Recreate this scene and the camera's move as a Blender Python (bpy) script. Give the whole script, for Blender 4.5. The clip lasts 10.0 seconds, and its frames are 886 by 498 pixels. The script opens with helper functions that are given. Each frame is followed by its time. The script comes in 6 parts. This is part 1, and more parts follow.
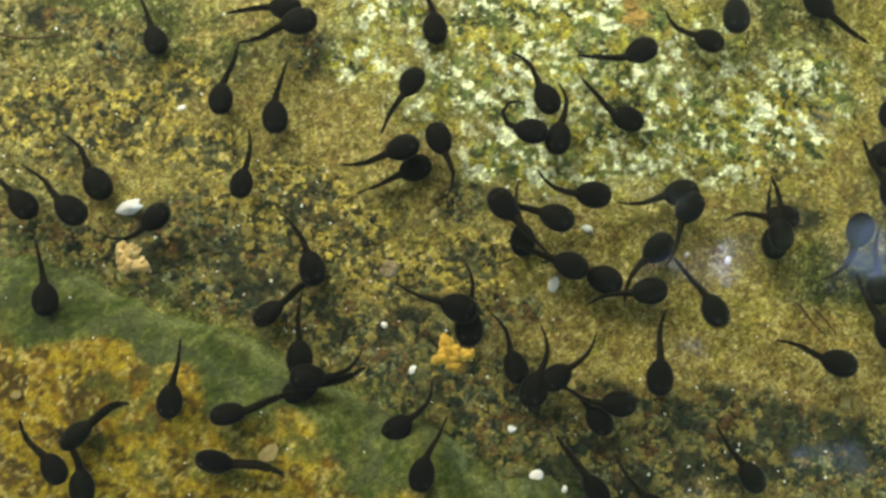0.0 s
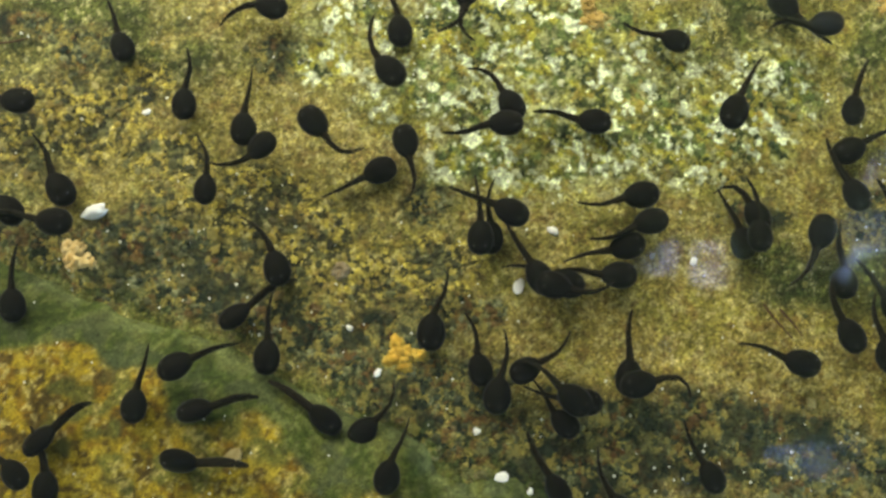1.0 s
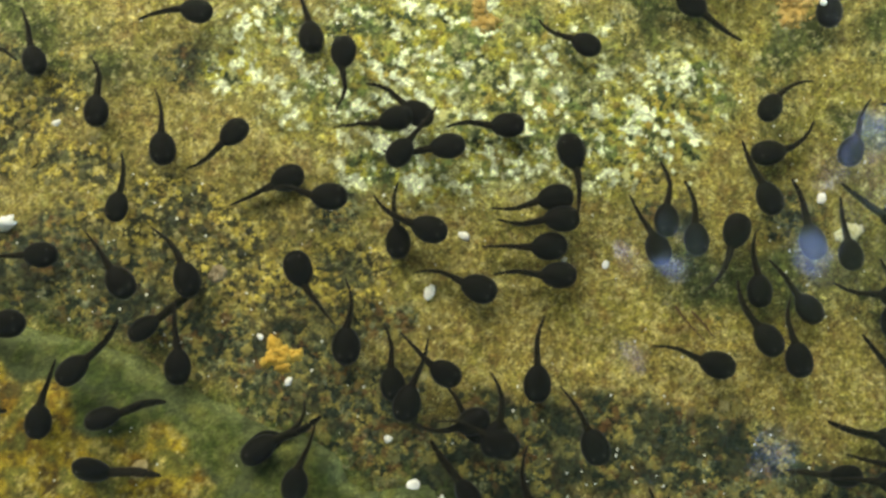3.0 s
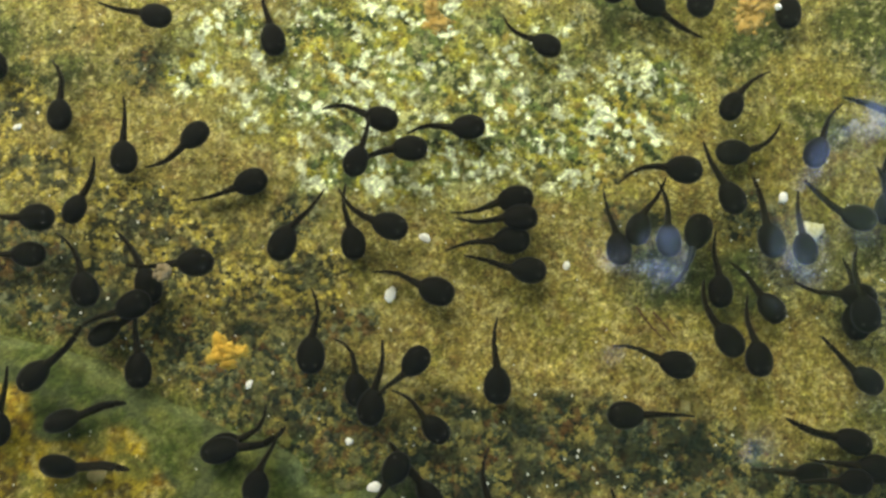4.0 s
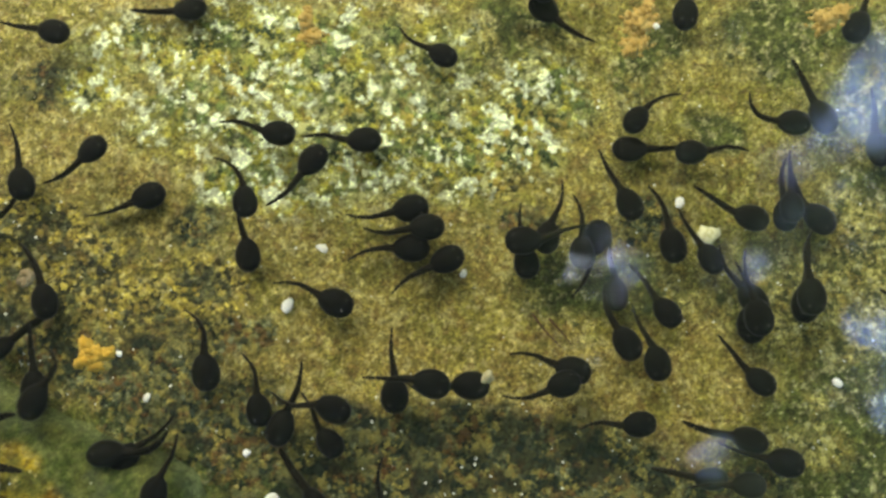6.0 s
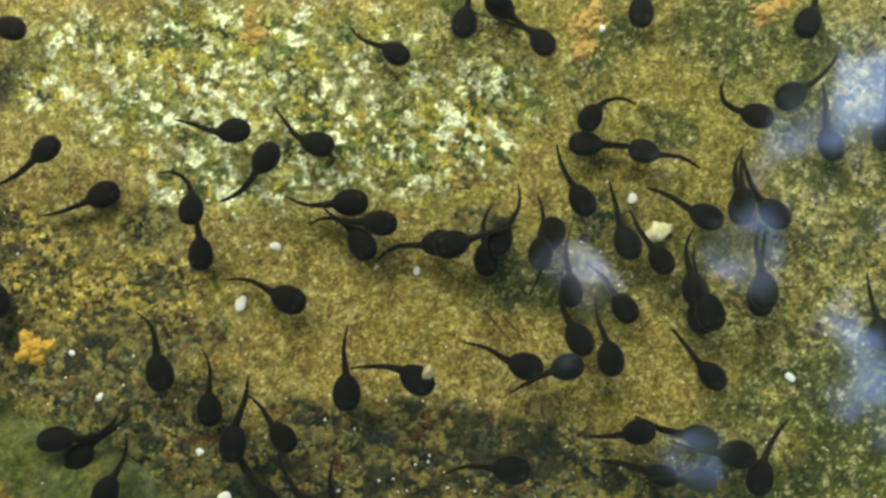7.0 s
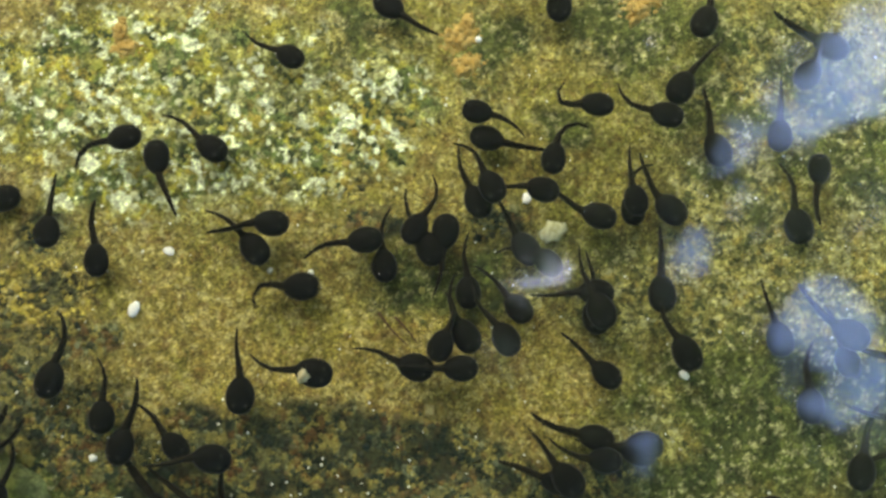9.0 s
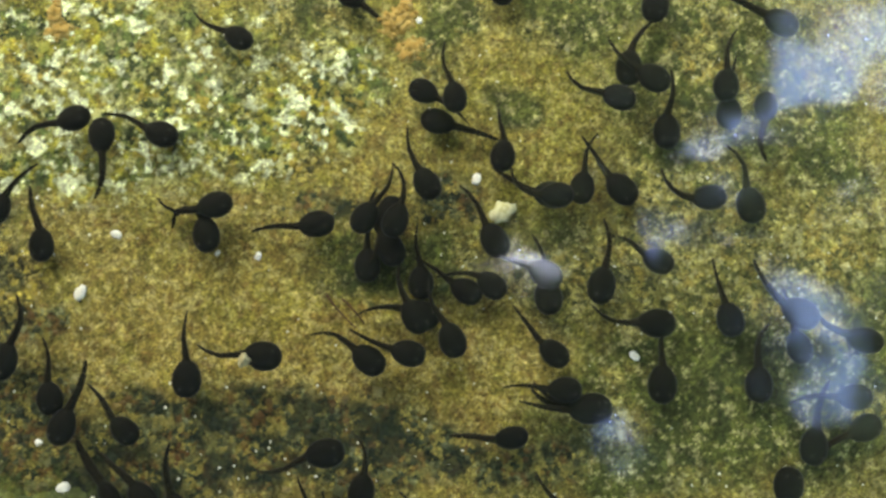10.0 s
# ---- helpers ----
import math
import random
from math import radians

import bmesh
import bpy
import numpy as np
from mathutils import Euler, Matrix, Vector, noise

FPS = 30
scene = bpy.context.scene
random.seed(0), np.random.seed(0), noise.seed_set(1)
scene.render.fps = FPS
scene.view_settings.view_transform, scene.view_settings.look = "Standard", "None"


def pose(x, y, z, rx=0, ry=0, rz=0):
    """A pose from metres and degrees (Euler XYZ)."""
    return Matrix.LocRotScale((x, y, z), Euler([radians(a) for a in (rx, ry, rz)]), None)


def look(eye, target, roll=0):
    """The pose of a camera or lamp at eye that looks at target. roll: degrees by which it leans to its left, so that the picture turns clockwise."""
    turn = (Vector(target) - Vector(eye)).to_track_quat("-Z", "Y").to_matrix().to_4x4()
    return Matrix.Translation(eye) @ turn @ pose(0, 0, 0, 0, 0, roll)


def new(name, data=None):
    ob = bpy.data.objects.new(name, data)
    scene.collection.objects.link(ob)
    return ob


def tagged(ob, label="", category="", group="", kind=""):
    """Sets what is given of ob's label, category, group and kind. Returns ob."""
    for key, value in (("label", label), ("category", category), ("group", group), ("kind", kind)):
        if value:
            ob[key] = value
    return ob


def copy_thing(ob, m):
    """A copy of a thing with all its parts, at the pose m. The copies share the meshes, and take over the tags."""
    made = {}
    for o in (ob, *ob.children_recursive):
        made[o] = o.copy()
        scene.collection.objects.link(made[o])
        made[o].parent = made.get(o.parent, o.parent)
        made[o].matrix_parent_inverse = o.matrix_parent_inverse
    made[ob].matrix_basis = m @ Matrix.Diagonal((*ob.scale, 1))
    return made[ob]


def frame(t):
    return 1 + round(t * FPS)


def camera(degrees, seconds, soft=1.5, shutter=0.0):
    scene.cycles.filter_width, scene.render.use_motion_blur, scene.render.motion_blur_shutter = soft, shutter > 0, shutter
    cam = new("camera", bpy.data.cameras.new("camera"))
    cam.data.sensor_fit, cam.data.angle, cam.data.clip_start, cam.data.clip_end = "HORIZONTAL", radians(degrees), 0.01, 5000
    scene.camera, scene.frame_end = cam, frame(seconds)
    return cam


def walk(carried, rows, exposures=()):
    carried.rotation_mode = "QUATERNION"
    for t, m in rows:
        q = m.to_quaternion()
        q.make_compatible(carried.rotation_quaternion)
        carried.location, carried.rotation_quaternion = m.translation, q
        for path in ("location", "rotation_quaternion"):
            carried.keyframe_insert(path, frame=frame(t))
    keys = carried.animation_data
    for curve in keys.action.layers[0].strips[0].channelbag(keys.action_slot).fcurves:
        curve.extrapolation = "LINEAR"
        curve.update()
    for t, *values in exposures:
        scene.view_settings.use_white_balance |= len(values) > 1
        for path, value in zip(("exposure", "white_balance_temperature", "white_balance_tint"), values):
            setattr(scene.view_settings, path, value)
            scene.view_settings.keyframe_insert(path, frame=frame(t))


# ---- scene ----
cam = camera(52.0, 10.0, soft=2.85, shutter=0.4)
PATH = [
    (0, (0.00038, 0.02730, 0.34329), (-0.00199, 0.16356, -0.64738), 0.087),
    (0.5, (0.00745, 0.02901, 0.34314), (0.00409, 0.16227, -0.64794), -0.534),
    (1, (0.01388, 0.02859, 0.34324), (0.01067, 0.16458, -0.64747), -0.602),
    (1.5, (0.02090, 0.03040, 0.34422), (0.02103, 0.16084, -0.64723), 0.626),
    (2, (0.03067, 0.03103, 0.34369), (0.02902, 0.16415, -0.64741), -0.316),
    (2.5, (0.03946, 0.03088, 0.34245), (0.03741, 0.16707, -0.64823), -0.751),
    (4, (0.06334, 0.03154, 0.34159), (0.05771, 0.16888, -0.64892), -2.809),
    (4.5, (0.07128, 0.03165, 0.34154), (0.06984, 0.16828, -0.64908), -1.289),
    (5, (0.08160, 0.03299, 0.34150), (0.07693, 0.16757, -0.64939), -2.843),
    (5.5, (0.09244, 0.03350, 0.34227), (0.08731, 0.17092, -0.64823), -3.268),
    (7, (0.11812, 0.02943, 0.34198), (0.11834, 0.17648, -0.64715), -1.723),
    (7.5, (0.12724, 0.02725, 0.34172), (0.12884, 0.17604, -0.64715), -1.321),
    (8, (0.13915, 0.02691, 0.34179), (0.13845, 0.17441, -0.64727), -2.414),
    (8.5, (0.14810, 0.02903, 0.34169), (0.14741, 0.17458, -0.64766), -2.675),
    (9, (0.15920, 0.02766, 0.34108), (0.15726, 0.17741, -0.64764), -3.364),
    (9.5, (0.16787, 0.02488, 0.33909), (0.16824, 0.17333, -0.64983), -2.678),
    (10, (0.17829, 0.02147, 0.33749), (0.17566, 0.16749, -0.65179), -3.982),
]
walk(cam, [(t, look(eye, target, roll)) for t, eye, target, roll in PATH])

# ---- light: open shade under a bright sky ----
SUN_UP, SUN_ROUND = radians(52), radians(330)
world = bpy.data.worlds.new("sky")
scene.world = world
world.use_nodes = True
wn = world.node_tree
wn.nodes.clear()
sky = wn.nodes.new("ShaderNodeTexSky")
sky.sky_type, sky.sun_disc, sky.sun_elevation, sky.sun_rotation = "NISHITA", False, SUN_UP, SUN_ROUND
sky.air_density, sky.dust_density = 1.0, 1.2
bg = wn.nodes.new("ShaderNodeBackground")
bg.inputs["Strength"].default_value = 0.15
wout = wn.nodes.new("ShaderNodeOutputWorld")
wn.links.new(sky.outputs[0], bg.inputs[0])
wn.links.new(bg.outputs[0], wout.inputs[0])

sun = new("sun", bpy.data.lights.new("sun", "SUN"))
sun.data.energy, sun.data.angle, sun.data.color = 0.63, radians(78), (1.0, 0.94, 0.82)
sun_from = Vector((math.sin(SUN_ROUND) * math.cos(SUN_UP), math.cos(SUN_ROUND) * math.cos(SUN_UP), math.sin(SUN_UP)))
sun.matrix_world = look(sun_from * 5, (0, 0, 0))
scene.view_settings.exposure = 4.07

WATER_Z = 0.065


# ---- materials ----
def shader(name):
    m = bpy.data.materials.new(name)
    m.use_nodes = True
    nt = m.node_tree
    return m, nt, nt.nodes["Principled BSDF"]


def node(nt, kind, **values):
    n = nt.nodes.new(kind)
    for key, value in values.items():
        n.inputs[key.replace("_", " ")].default_value = value
    return n


def coords(nt):
    return nt.nodes.new("ShaderNodeTexCoord").outputs["Object"]


def noise_tex(nt, scale, detail=4.0, rough=0.6):
    n = node(nt, "ShaderNodeTexNoise", Scale=scale, Detail=detail, Roughness=rough)
    nt.links.new(coords(nt), n.inputs["Vector"])
    return n.outputs["Fac"]


def ramp(nt, fac, stops):
    r = nt.nodes.new("ShaderNodeValToRGB")
    while len(r.color_ramp.elements) < len(stops):
        r.color_ramp.elements.new(0.5)
    for e, (at, col) in zip(r.color_ramp.elements, stops):
        e.position, e.color = at, (*col, 1)
    nt.links.new(fac, r.inputs[0])
    return r.outputs[0]


def mix(nt, kind, fac, a, b):
    n = nt.nodes.new("ShaderNodeMixRGB")
    n.blend_type = kind
    for sock, value in zip(n.inputs, (fac, a, b)):
        if hasattr(value, "is_output"):
            nt.links.new(value, sock)
        else:
            sock.default_value = value if isinstance(value, float) else (*value, 1)
    return n.outputs[0]


def bump(nt, bsdf, height, strength, distance):
    b = node(nt, "ShaderNodeBump", Strength=strength, Distance=distance)
    nt.links.new(height, b.inputs["Height"])
    nt.links.new(b.outputs[0], bsdf.inputs["Normal"])


def silt_material(name, grain):
    """Wet silt and crushed grit: the deposit colours come from the mesh, the grain from noise at three sizes."""
    m, nt, b = shader(name)
    col = nt.nodes.new("ShaderNodeVertexColor")
    col.layer_name = "deposit"
    fine, mid, wide = noise_tex(nt, 1000, 2, 0.7), noise_tex(nt, 380, 4, 0.7), noise_tex(nt, 70, 3)
    c = mix(nt, "MULTIPLY", grain, col.outputs[0], ramp(nt, mid, [(0.36, (0.74, 0.75, 0.74)), (0.5, (1.0, 1.0, 1.0)), (0.66, (1.22, 1.21, 1.18))]))
    c = mix(nt, "MULTIPLY", grain, c, ramp(nt, fine, [(0.36, (0.45, 0.46, 0.45)), (0.5, (1.0, 1.0, 1.0)), (0.64, (1.45, 1.45, 1.4))]))
    c = mix(nt, "MULTIPLY", 0.8, c, ramp(nt, wide, [(0.3, (0.84, 0.87, 0.84)), (0.7, (1.14, 1.11, 1.08))]))
    for size, low, high in ((620, 0.68, 1.30), (1150, 0.74, 1.26)):
        grains = node(nt, "ShaderNodeTexVoronoi", Scale=size)
        nt.links.new(coords(nt), grains.inputs["Vector"])
        c = mix(nt, "MULTIPLY", grain, c, ramp(nt, grains.outputs["Color"], [(0.25, (low, low, low)), (0.75, (high, high, high * 0.97))]))
    nt.links.new(c, b.inputs["Base Color"])
    b.inputs["Roughness"].default_value = 0.75
    b.inputs["Specular IOR Level"].default_value = 0.2
    bump(nt, b, fine, 0.6, 0.0006)
    return m


def grit_material():
    m, nt, b = shader("wet_grit")
    col = nt.nodes.new("ShaderNodeVertexColor")
    col.layer_name = "deposit"
    c = mix(nt, "MULTIPLY", 1.0, col.outputs[0], ramp(nt, noise_tex(nt, 1500, 2), [(0.3, (0.7, 0.7, 0.7)), (0.7, (1.25, 1.25, 1.2))]))
    nt.links.new(c, b.inputs["Base Color"])
    b.inputs["Roughness"].default_value = 0.5
    b.inputs["Specular IOR Level"].default_value = 0.2
    return m


def plain_material(name, dark, light, scale, rough, spec=0.4, relief=0.0):
    m, nt, b = shader(name)
    n = noise_tex(nt, scale, 4, 0.65)
    nt.links.new(ramp(nt, n, [(0.32, dark), (0.68, light)]), b.inputs["Base Color"])
    b.inputs["Roughness"].default_value = rough
    b.inputs["Specular IOR Level"].default_value = spec
    if relief:
        bump(nt, b, n, 0.5, relief)
    return m


def water_material():
    m = bpy.data.materials.new("pond_water")
    m.use_nodes = True
    nt = m.node_tree
    nt.nodes.clear()
    out = nt.nodes.new("ShaderNodeOutputMaterial")
    clear = node(nt, "ShaderNodeBsdfTransparent", Color=(0.97, 1.0, 0.93, 1))
    gloss = node(nt, "ShaderNodeBsdfGlossy", Roughness=0.085)
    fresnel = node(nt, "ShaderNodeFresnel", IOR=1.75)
    m_ = nt.nodes.new("ShaderNodeMixShader")
    height = noise_tex(nt, 22, 2, 0.5)
    b = node(nt, "ShaderNodeBump", Strength=0.25, Distance=0.004)
    nt.links.new(height, b.inputs["Height"])
    nt.links.new(b.outputs[0], gloss.inputs["Normal"])
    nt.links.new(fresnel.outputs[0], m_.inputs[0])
    # thin pale diffuse layer added to lift the darks, as haze does
    haze = node(nt, "ShaderNodeBsdfDiffuse", Color=(0.42, 0.42, 0.30, 1))
    body = node(nt, "ShaderNodeMixShader", Fac=0.003)
    nt.links.new(clear.outputs[0], body.inputs[1])
    nt.links.new(haze.outputs[0], body.inputs[2])
    nt.links.new(body.outputs[0], m_.inputs[1])
    nt.links.new(gloss.outputs[0], m_.inputs[2])
    nt.links.new(m_.outputs[0], out.inputs[0])
    return m


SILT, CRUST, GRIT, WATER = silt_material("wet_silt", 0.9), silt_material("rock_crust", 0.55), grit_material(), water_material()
SKIN = plain_material("wet_black_skin", (0.0025, 0.0025, 0.0024), (0.009, 0.0082, 0.0065), 900, 0.4, 0.06, 0.0001)
TAIL = plain_material("dark_tail_skin", (0.004, 0.004, 0.003), (0.018, 0.014, 0.008), 700, 0.5, 0.06)
# pale flecks in the eye colour stand in for sky glints on the head
EYE = plain_material("pale_glint_eye", (0.02, 0.019, 0.016), (0.20, 0.19, 0.16), 1500, 0.2, 0.4)
QUARTZ = plain_material("white_quartz", (0.90, 0.89, 0.80), (0.98, 0.98, 0.94), 500, 0.4, 0.5, 0.0003)
CREAM = plain_material("cream_stone", (0.55, 0.54, 0.22), (0.95, 0.95, 0.68), 620, 0.6, 0.3, 0.0014)
TWIG = plain_material("brown_twig", (0.05, 0.025, 0.012), (0.12, 0.06, 0.03), 400, 0.7, 0.2)
LEAF = plain_material("green_leaf", (0.035, 0.056, 0.020), (0.085, 0.125, 0.045), 60, 0.55, 0.3)
thin = LEAF.node_tree.nodes.new("ShaderNodeBsdfTranslucent")
thin.inputs["Color"].default_value = (0.20, 0.25, 0.10, 1)
both = LEAF.node_tree.nodes.new("ShaderNodeMixShader")
both.inputs[0].default_value = 0.5
LEAF.node_tree.links.new(LEAF.node_tree.nodes["Principled BSDF"].outputs[0], both.inputs[1])
LEAF.node_tree.links.new(thin.outputs[0], both.inputs[2])
LEAF.node_tree.links.new(both.outputs[0], LEAF.node_tree.nodes["Material Output"].inputs[0])
BARK = plain_material("grey_bark", (0.05, 0.04, 0.03), (0.12, 0.10, 0.08), 90, 0.85, 0.2, 0.001)


# ---- fields that shape and colour the bed ----
def lattice(seed):
    return np.random.RandomState(seed).rand(256, 256)


def field(x, y, size, seed, octaves=2):
    """Smooth value noise, 0 to 1, with cells of the given size in metres."""
    total, weight, amp = 0.0, 0.0, 1.0
    for o in range(octaves):
        g = lattice(seed + o)
        u, v = x / size * 2 ** o + 57.3, y / size * 2 ** o + 91.7
        i, j = np.floor(u).astype(int), np.floor(v).astype(int)
        a, b = u - i, v - j
        a, b = a * a * (3 - 2 * a), b * b * (3 - 2 * b)
        i0, j0, i1, j1 = i % 256, j % 256, (i + 1) % 256, (j + 1) % 256
        total = total + amp * ((g[i0, j0] * (1 - a) + g[i1, j0] * a) * (1 - b) + (g[i0, j1] * (1 - a) + g[i1, j1] * a) * b)
        weight, amp = weight + amp, amp * 0.5
    return total / weight


# patches of each deposit: x, y, half width, half depth, turn
PALE = [(0.028, 0.112, 0.026, 0.012, 0), (0.07, 0.112, 0.03, 0.012, 0), (0.046, 0.161, 0.065, 0.02, 0), (0.079, 0.141, 0.059, 0.027, -10),
        (0.013, 0.14, 0.037, 0.02, 0), (0.046, 0.12, 0.046, 0.02, -15), (0.101, 0.123, 0.033, 0.022, 0), (0.037, 0.106, 0.017, 0.013, 0),
        (-0.021, 0.165, 0.024, 0.013, 0), (0.138, 0.140, 0.022, 0.018, 0), (0.134, 0.118, 0.018, 0.010, 0), (-0.038, 0.148, 0.013, 0.011, 0)]
OCHRE = [(0.136, 0.127, 0.012, 0.007, 0), (0.118, 0.108, 0.012, 0.006, 0), (0.141, 0.13, 0.007, 0.007, 0), (-0.04, 0.074, 0.035, 0.016, 0),
         (-0.066, 0.076, 0.024, 0.01, 0), (-0.014, 0.064, 0.033, 0.013, 0), (-0.11, 0.137, 0.016, 0.011, 0), (-0.096, 0.11, 0.022, 0.01, 0),
         (-0.058, 0.098, 0.026, 0.011, 0), (-0.08, 0.089, 0.024, 0.008, 0), (0.133, 0.126, 0.018, 0.012, 0), (-0.145, 0.122, 0.040, 0.022, 0),
         (-0.045, 0.078, 0.042, 0.022, -8), (0.008, 0.068, 0.022, 0.016, 0)]
DARK_RIM = [(-0.16, 0.083, 0.02, 0.009, 0), (-0.138, 0.079, 0.015, 0.007, 0), (-0.032, 0.033, 0.015, 0.008, -20), (-0.01, 0.017, 0.015, 0.009, -20), (0.006, 0.027, 0.013, 0.009, -20), (-0.098, 0.075, 0.039, 0.011, -5),
        (-0.15, 0.076, 0.024, 0.01, 0), (-0.085, 0.058, 0.026, 0.011, -15), (-0.043, 0.048, 0.02, 0.01, 0), (-0.005, 0.032, 0.026, 0.016, -30), (0.017, 0.016, 0.028, 0.018, -30), (0.038, -0.001, 0.037, 0.016, 0)]
DARK_LOW = [(0.021, 0.049, 0.02, 0.008, 0), (-0.062, 0.052, 0.036, 0.013, -22), (-0.11, 0.066, 0.045, 0.012, -10), (-0.03, 0.037, 0.03, 0.011, -25), (-0.052, 0.152, 0.013, 0.008, 20), (-0.131, 0.158, 0.01, 0.007, 0),
        (-0.104, 0.086, 0.012, 0.004, 0), (-0.15, 0.161, 0.02, 0.006, 0), (-0.015, 0.02, 0.02, 0.012, 0), (0.025, 0.025, 0.016, 0.009, 0), (0.004, 0.001, 0.022, 0.01, 0)]
DARK = DARK_RIM + DARK_LOW
DARK_FAR = [(0.107, 0.015, 0.019, 0.01, 0), (0.081, -0.001, 0.024, 0.013, 0), (0.135, 0.01, 0.02, 0.011, 0), (0.132, 0.005, 0.024, 0.013, 0),
            (0.075, 0.014, 0.026, 0.012, 0), (0.06, -0.012, 0.035, 0.016, 0), (0.205, -0.01, 0.022, 0.01, 0), (-0.13, 0.153, 0.013, 0.013, 0),
            (0.134, 0.003, 0.041, 0.018, 0), (0.099, 0.006, 0.031, 0.013, 0), (0.126, -0.003, 0.033, 0.013, 0), (0.008, 0.093, 0.013, 0.008, 0),
            (0.132, 0.089, 0.013, 0.007, 0), (0.169, -0.003, 0.026, 0.011, 0), (0.178, 0.087, 0.013, 0.009, 0)]
# lumps of white lime crust: x, y, half width
LIME = [(-0.026, 0.173, 0.0020), (-0.034, 0.152, 0.0025), (-0.015, 0.146, 0.0023), (-0.014, 0.138, 0.0023), (-0.004, 0.147, 0.0025), (0.004, 0.145, 0.0025), (0.020, 0.151, 0.0018),
        (0.030, 0.152, 0.0020), (0.032, 0.144, 0.0025), (0.014, 0.136, 0.0018), (0.021, 0.123, 0.0023), (0.036, 0.103, 0.0043), (0.041, 0.094, 0.0020), (0.007, 0.177, 0.0020),
        (0.042, 0.173, 0.0020), (0.076, 0.112, 0.0035), (0.084, 0.109, 0.0018), (0.075, 0.097, 0.0023), (0.102, 0.102, 0.0030), (0.092, 0.140, 0.0030), (0.085, 0.148, 0.0020),
        (0.080, 0.137, 0.0023), (0.111, 0.147, 0.0033), (0.106, 0.132, 0.0025), (0.112, 0.131, 0.0015), (0.121, 0.124, 0.0028), (0.129, 0.140, 0.0020)]
MOSS_NEAR = [(0.293, 0.157, 0.037, 0.016, 0), (0.308, 0.117, 0.035, 0.025, 0), (0.264, 0.163, 0.02, 0.011, 0), (0.267, 0.115, 0.013, 0.013, 0),
             (0.325, 0.092, 0.02, 0.02, 0), (0.149, 0.065, 0.021, 0.012, 0), (0.178, 0.15, 0.009, 0.025, 0), (0.206, 0.125, 0.011, 0.008, 0), (0.188, 0.160, 0.014, 0.010, 0), (0.141, 0.165, 0.015, 0.011, 0),
             (0.181, 0.065, 0.02, 0.013, 0), (-0.175, 0.15, 0.03, 0.022, 0), (-0.13, 0.165, 0.04, 0.014, 0), (-0.110, 0.148, 0.040, 0.012, 0)]
MOSS_FAR = [(-0.165, 0.105, 0.022, 0.02, 0), (0.294, 0.032, 0.072, 0.063, 0), (0.282, 0.13, 0.039, 0.025, 0), (0.268, 0.084, 0.028, 0.045, 0),
            (0.255, 0.005, 0.048, 0.029, 0), (0.129, 0.164, 0.017, 0.018, 0), (0.233, 0.06, 0.033, 0.022, 0), (0.249, -0.007, 0.055, 0.02, 0),
            (0.235, 0.162, 0.026, 0.02, 0), (0.141, 0.158, 0.013, 0.016, 0)]
MOSS = MOSS_NEAR + MOSS_FAR
BARE = [(0.292, 0.068, 0.030, 0.016, 0), (0.318, 0.071, 0.026, 0.018, 0), (0.262, 0.063, 0.018, 0.014, 0), (0.236, 0.005, 0.014, 0.010, 0), (0.282, 0.045, 0.016, 0.010, 0)]
GREEN = [(0.241, 0.150, 0.018, 0.010, 0), (0.307, 0.149, 0.020, 0.012, 0), (0.269, 0.024, 0.022, 0.012, 0), (0.295, -0.009, 0.034, 0.016, 0), (0.310, 0.016, 0.018, 0.012, 0)]
ROCK_AT, ROCK_DIR, ROCK_IN = (-0.1677, 0.0679), (0.9225, -0.3861), (-0.3861, -0.9225)


def patch(x, y, spots, seed):
    """How far a place lies inside the patches, 0 to 1, with ragged rims."""
    wx = x + 0.016 * (field(x, y, 0.016, seed, 3) - 0.5)
    wy = y + 0.016 * (field(x, y, 0.016, seed + 9, 3) - 0.5)
    best = np.zeros_like(x)
    for cx, cy, rx, ry, turn in spots:
        c, s = math.cos(radians(turn)), math.sin(radians(turn))
        u, v = ((wx - cx) * c + (wy - cy) * s) / rx, (-(wx - cx) * s + (wy - cy) * c) / ry
        best = np.maximum(best, np.clip(1.65 - 1.15 * np.sqrt(u * u + v * v), 0, 1))
    return best


def rock_depth(x, y):
    """Distance inside the rim of the rock, in metres."""
    return (x - ROCK_AT[0]) * ROCK_IN[0] + (y - ROCK_AT[1]) * ROCK_IN[1] + 0.017 * (field(x, y, 0.024, 40, 3) - 0.5) + 0.004 + 0.007 * np.exp(-((x + 0.07) / 0.045) ** 2)


def rock_height(x, y):
    u = np.clip(rock_depth(x, y) / 0.030, -0.6, 1)
    up = np.where(u > 0, 1 - (1 - u) ** 2, 2 * u)
    return 0.014 * up + 0.0016 * (field(x, y, 0.012, 41, 3) - 0.5) * np.clip(u, 0, 1)


def bed_height(x, y):
    return 0.0030 * (field(x, y, 0.05, 50, 3) - 0.5) + 0.0010 * (field(x, y, 0.006, 53, 2) - 0.5)


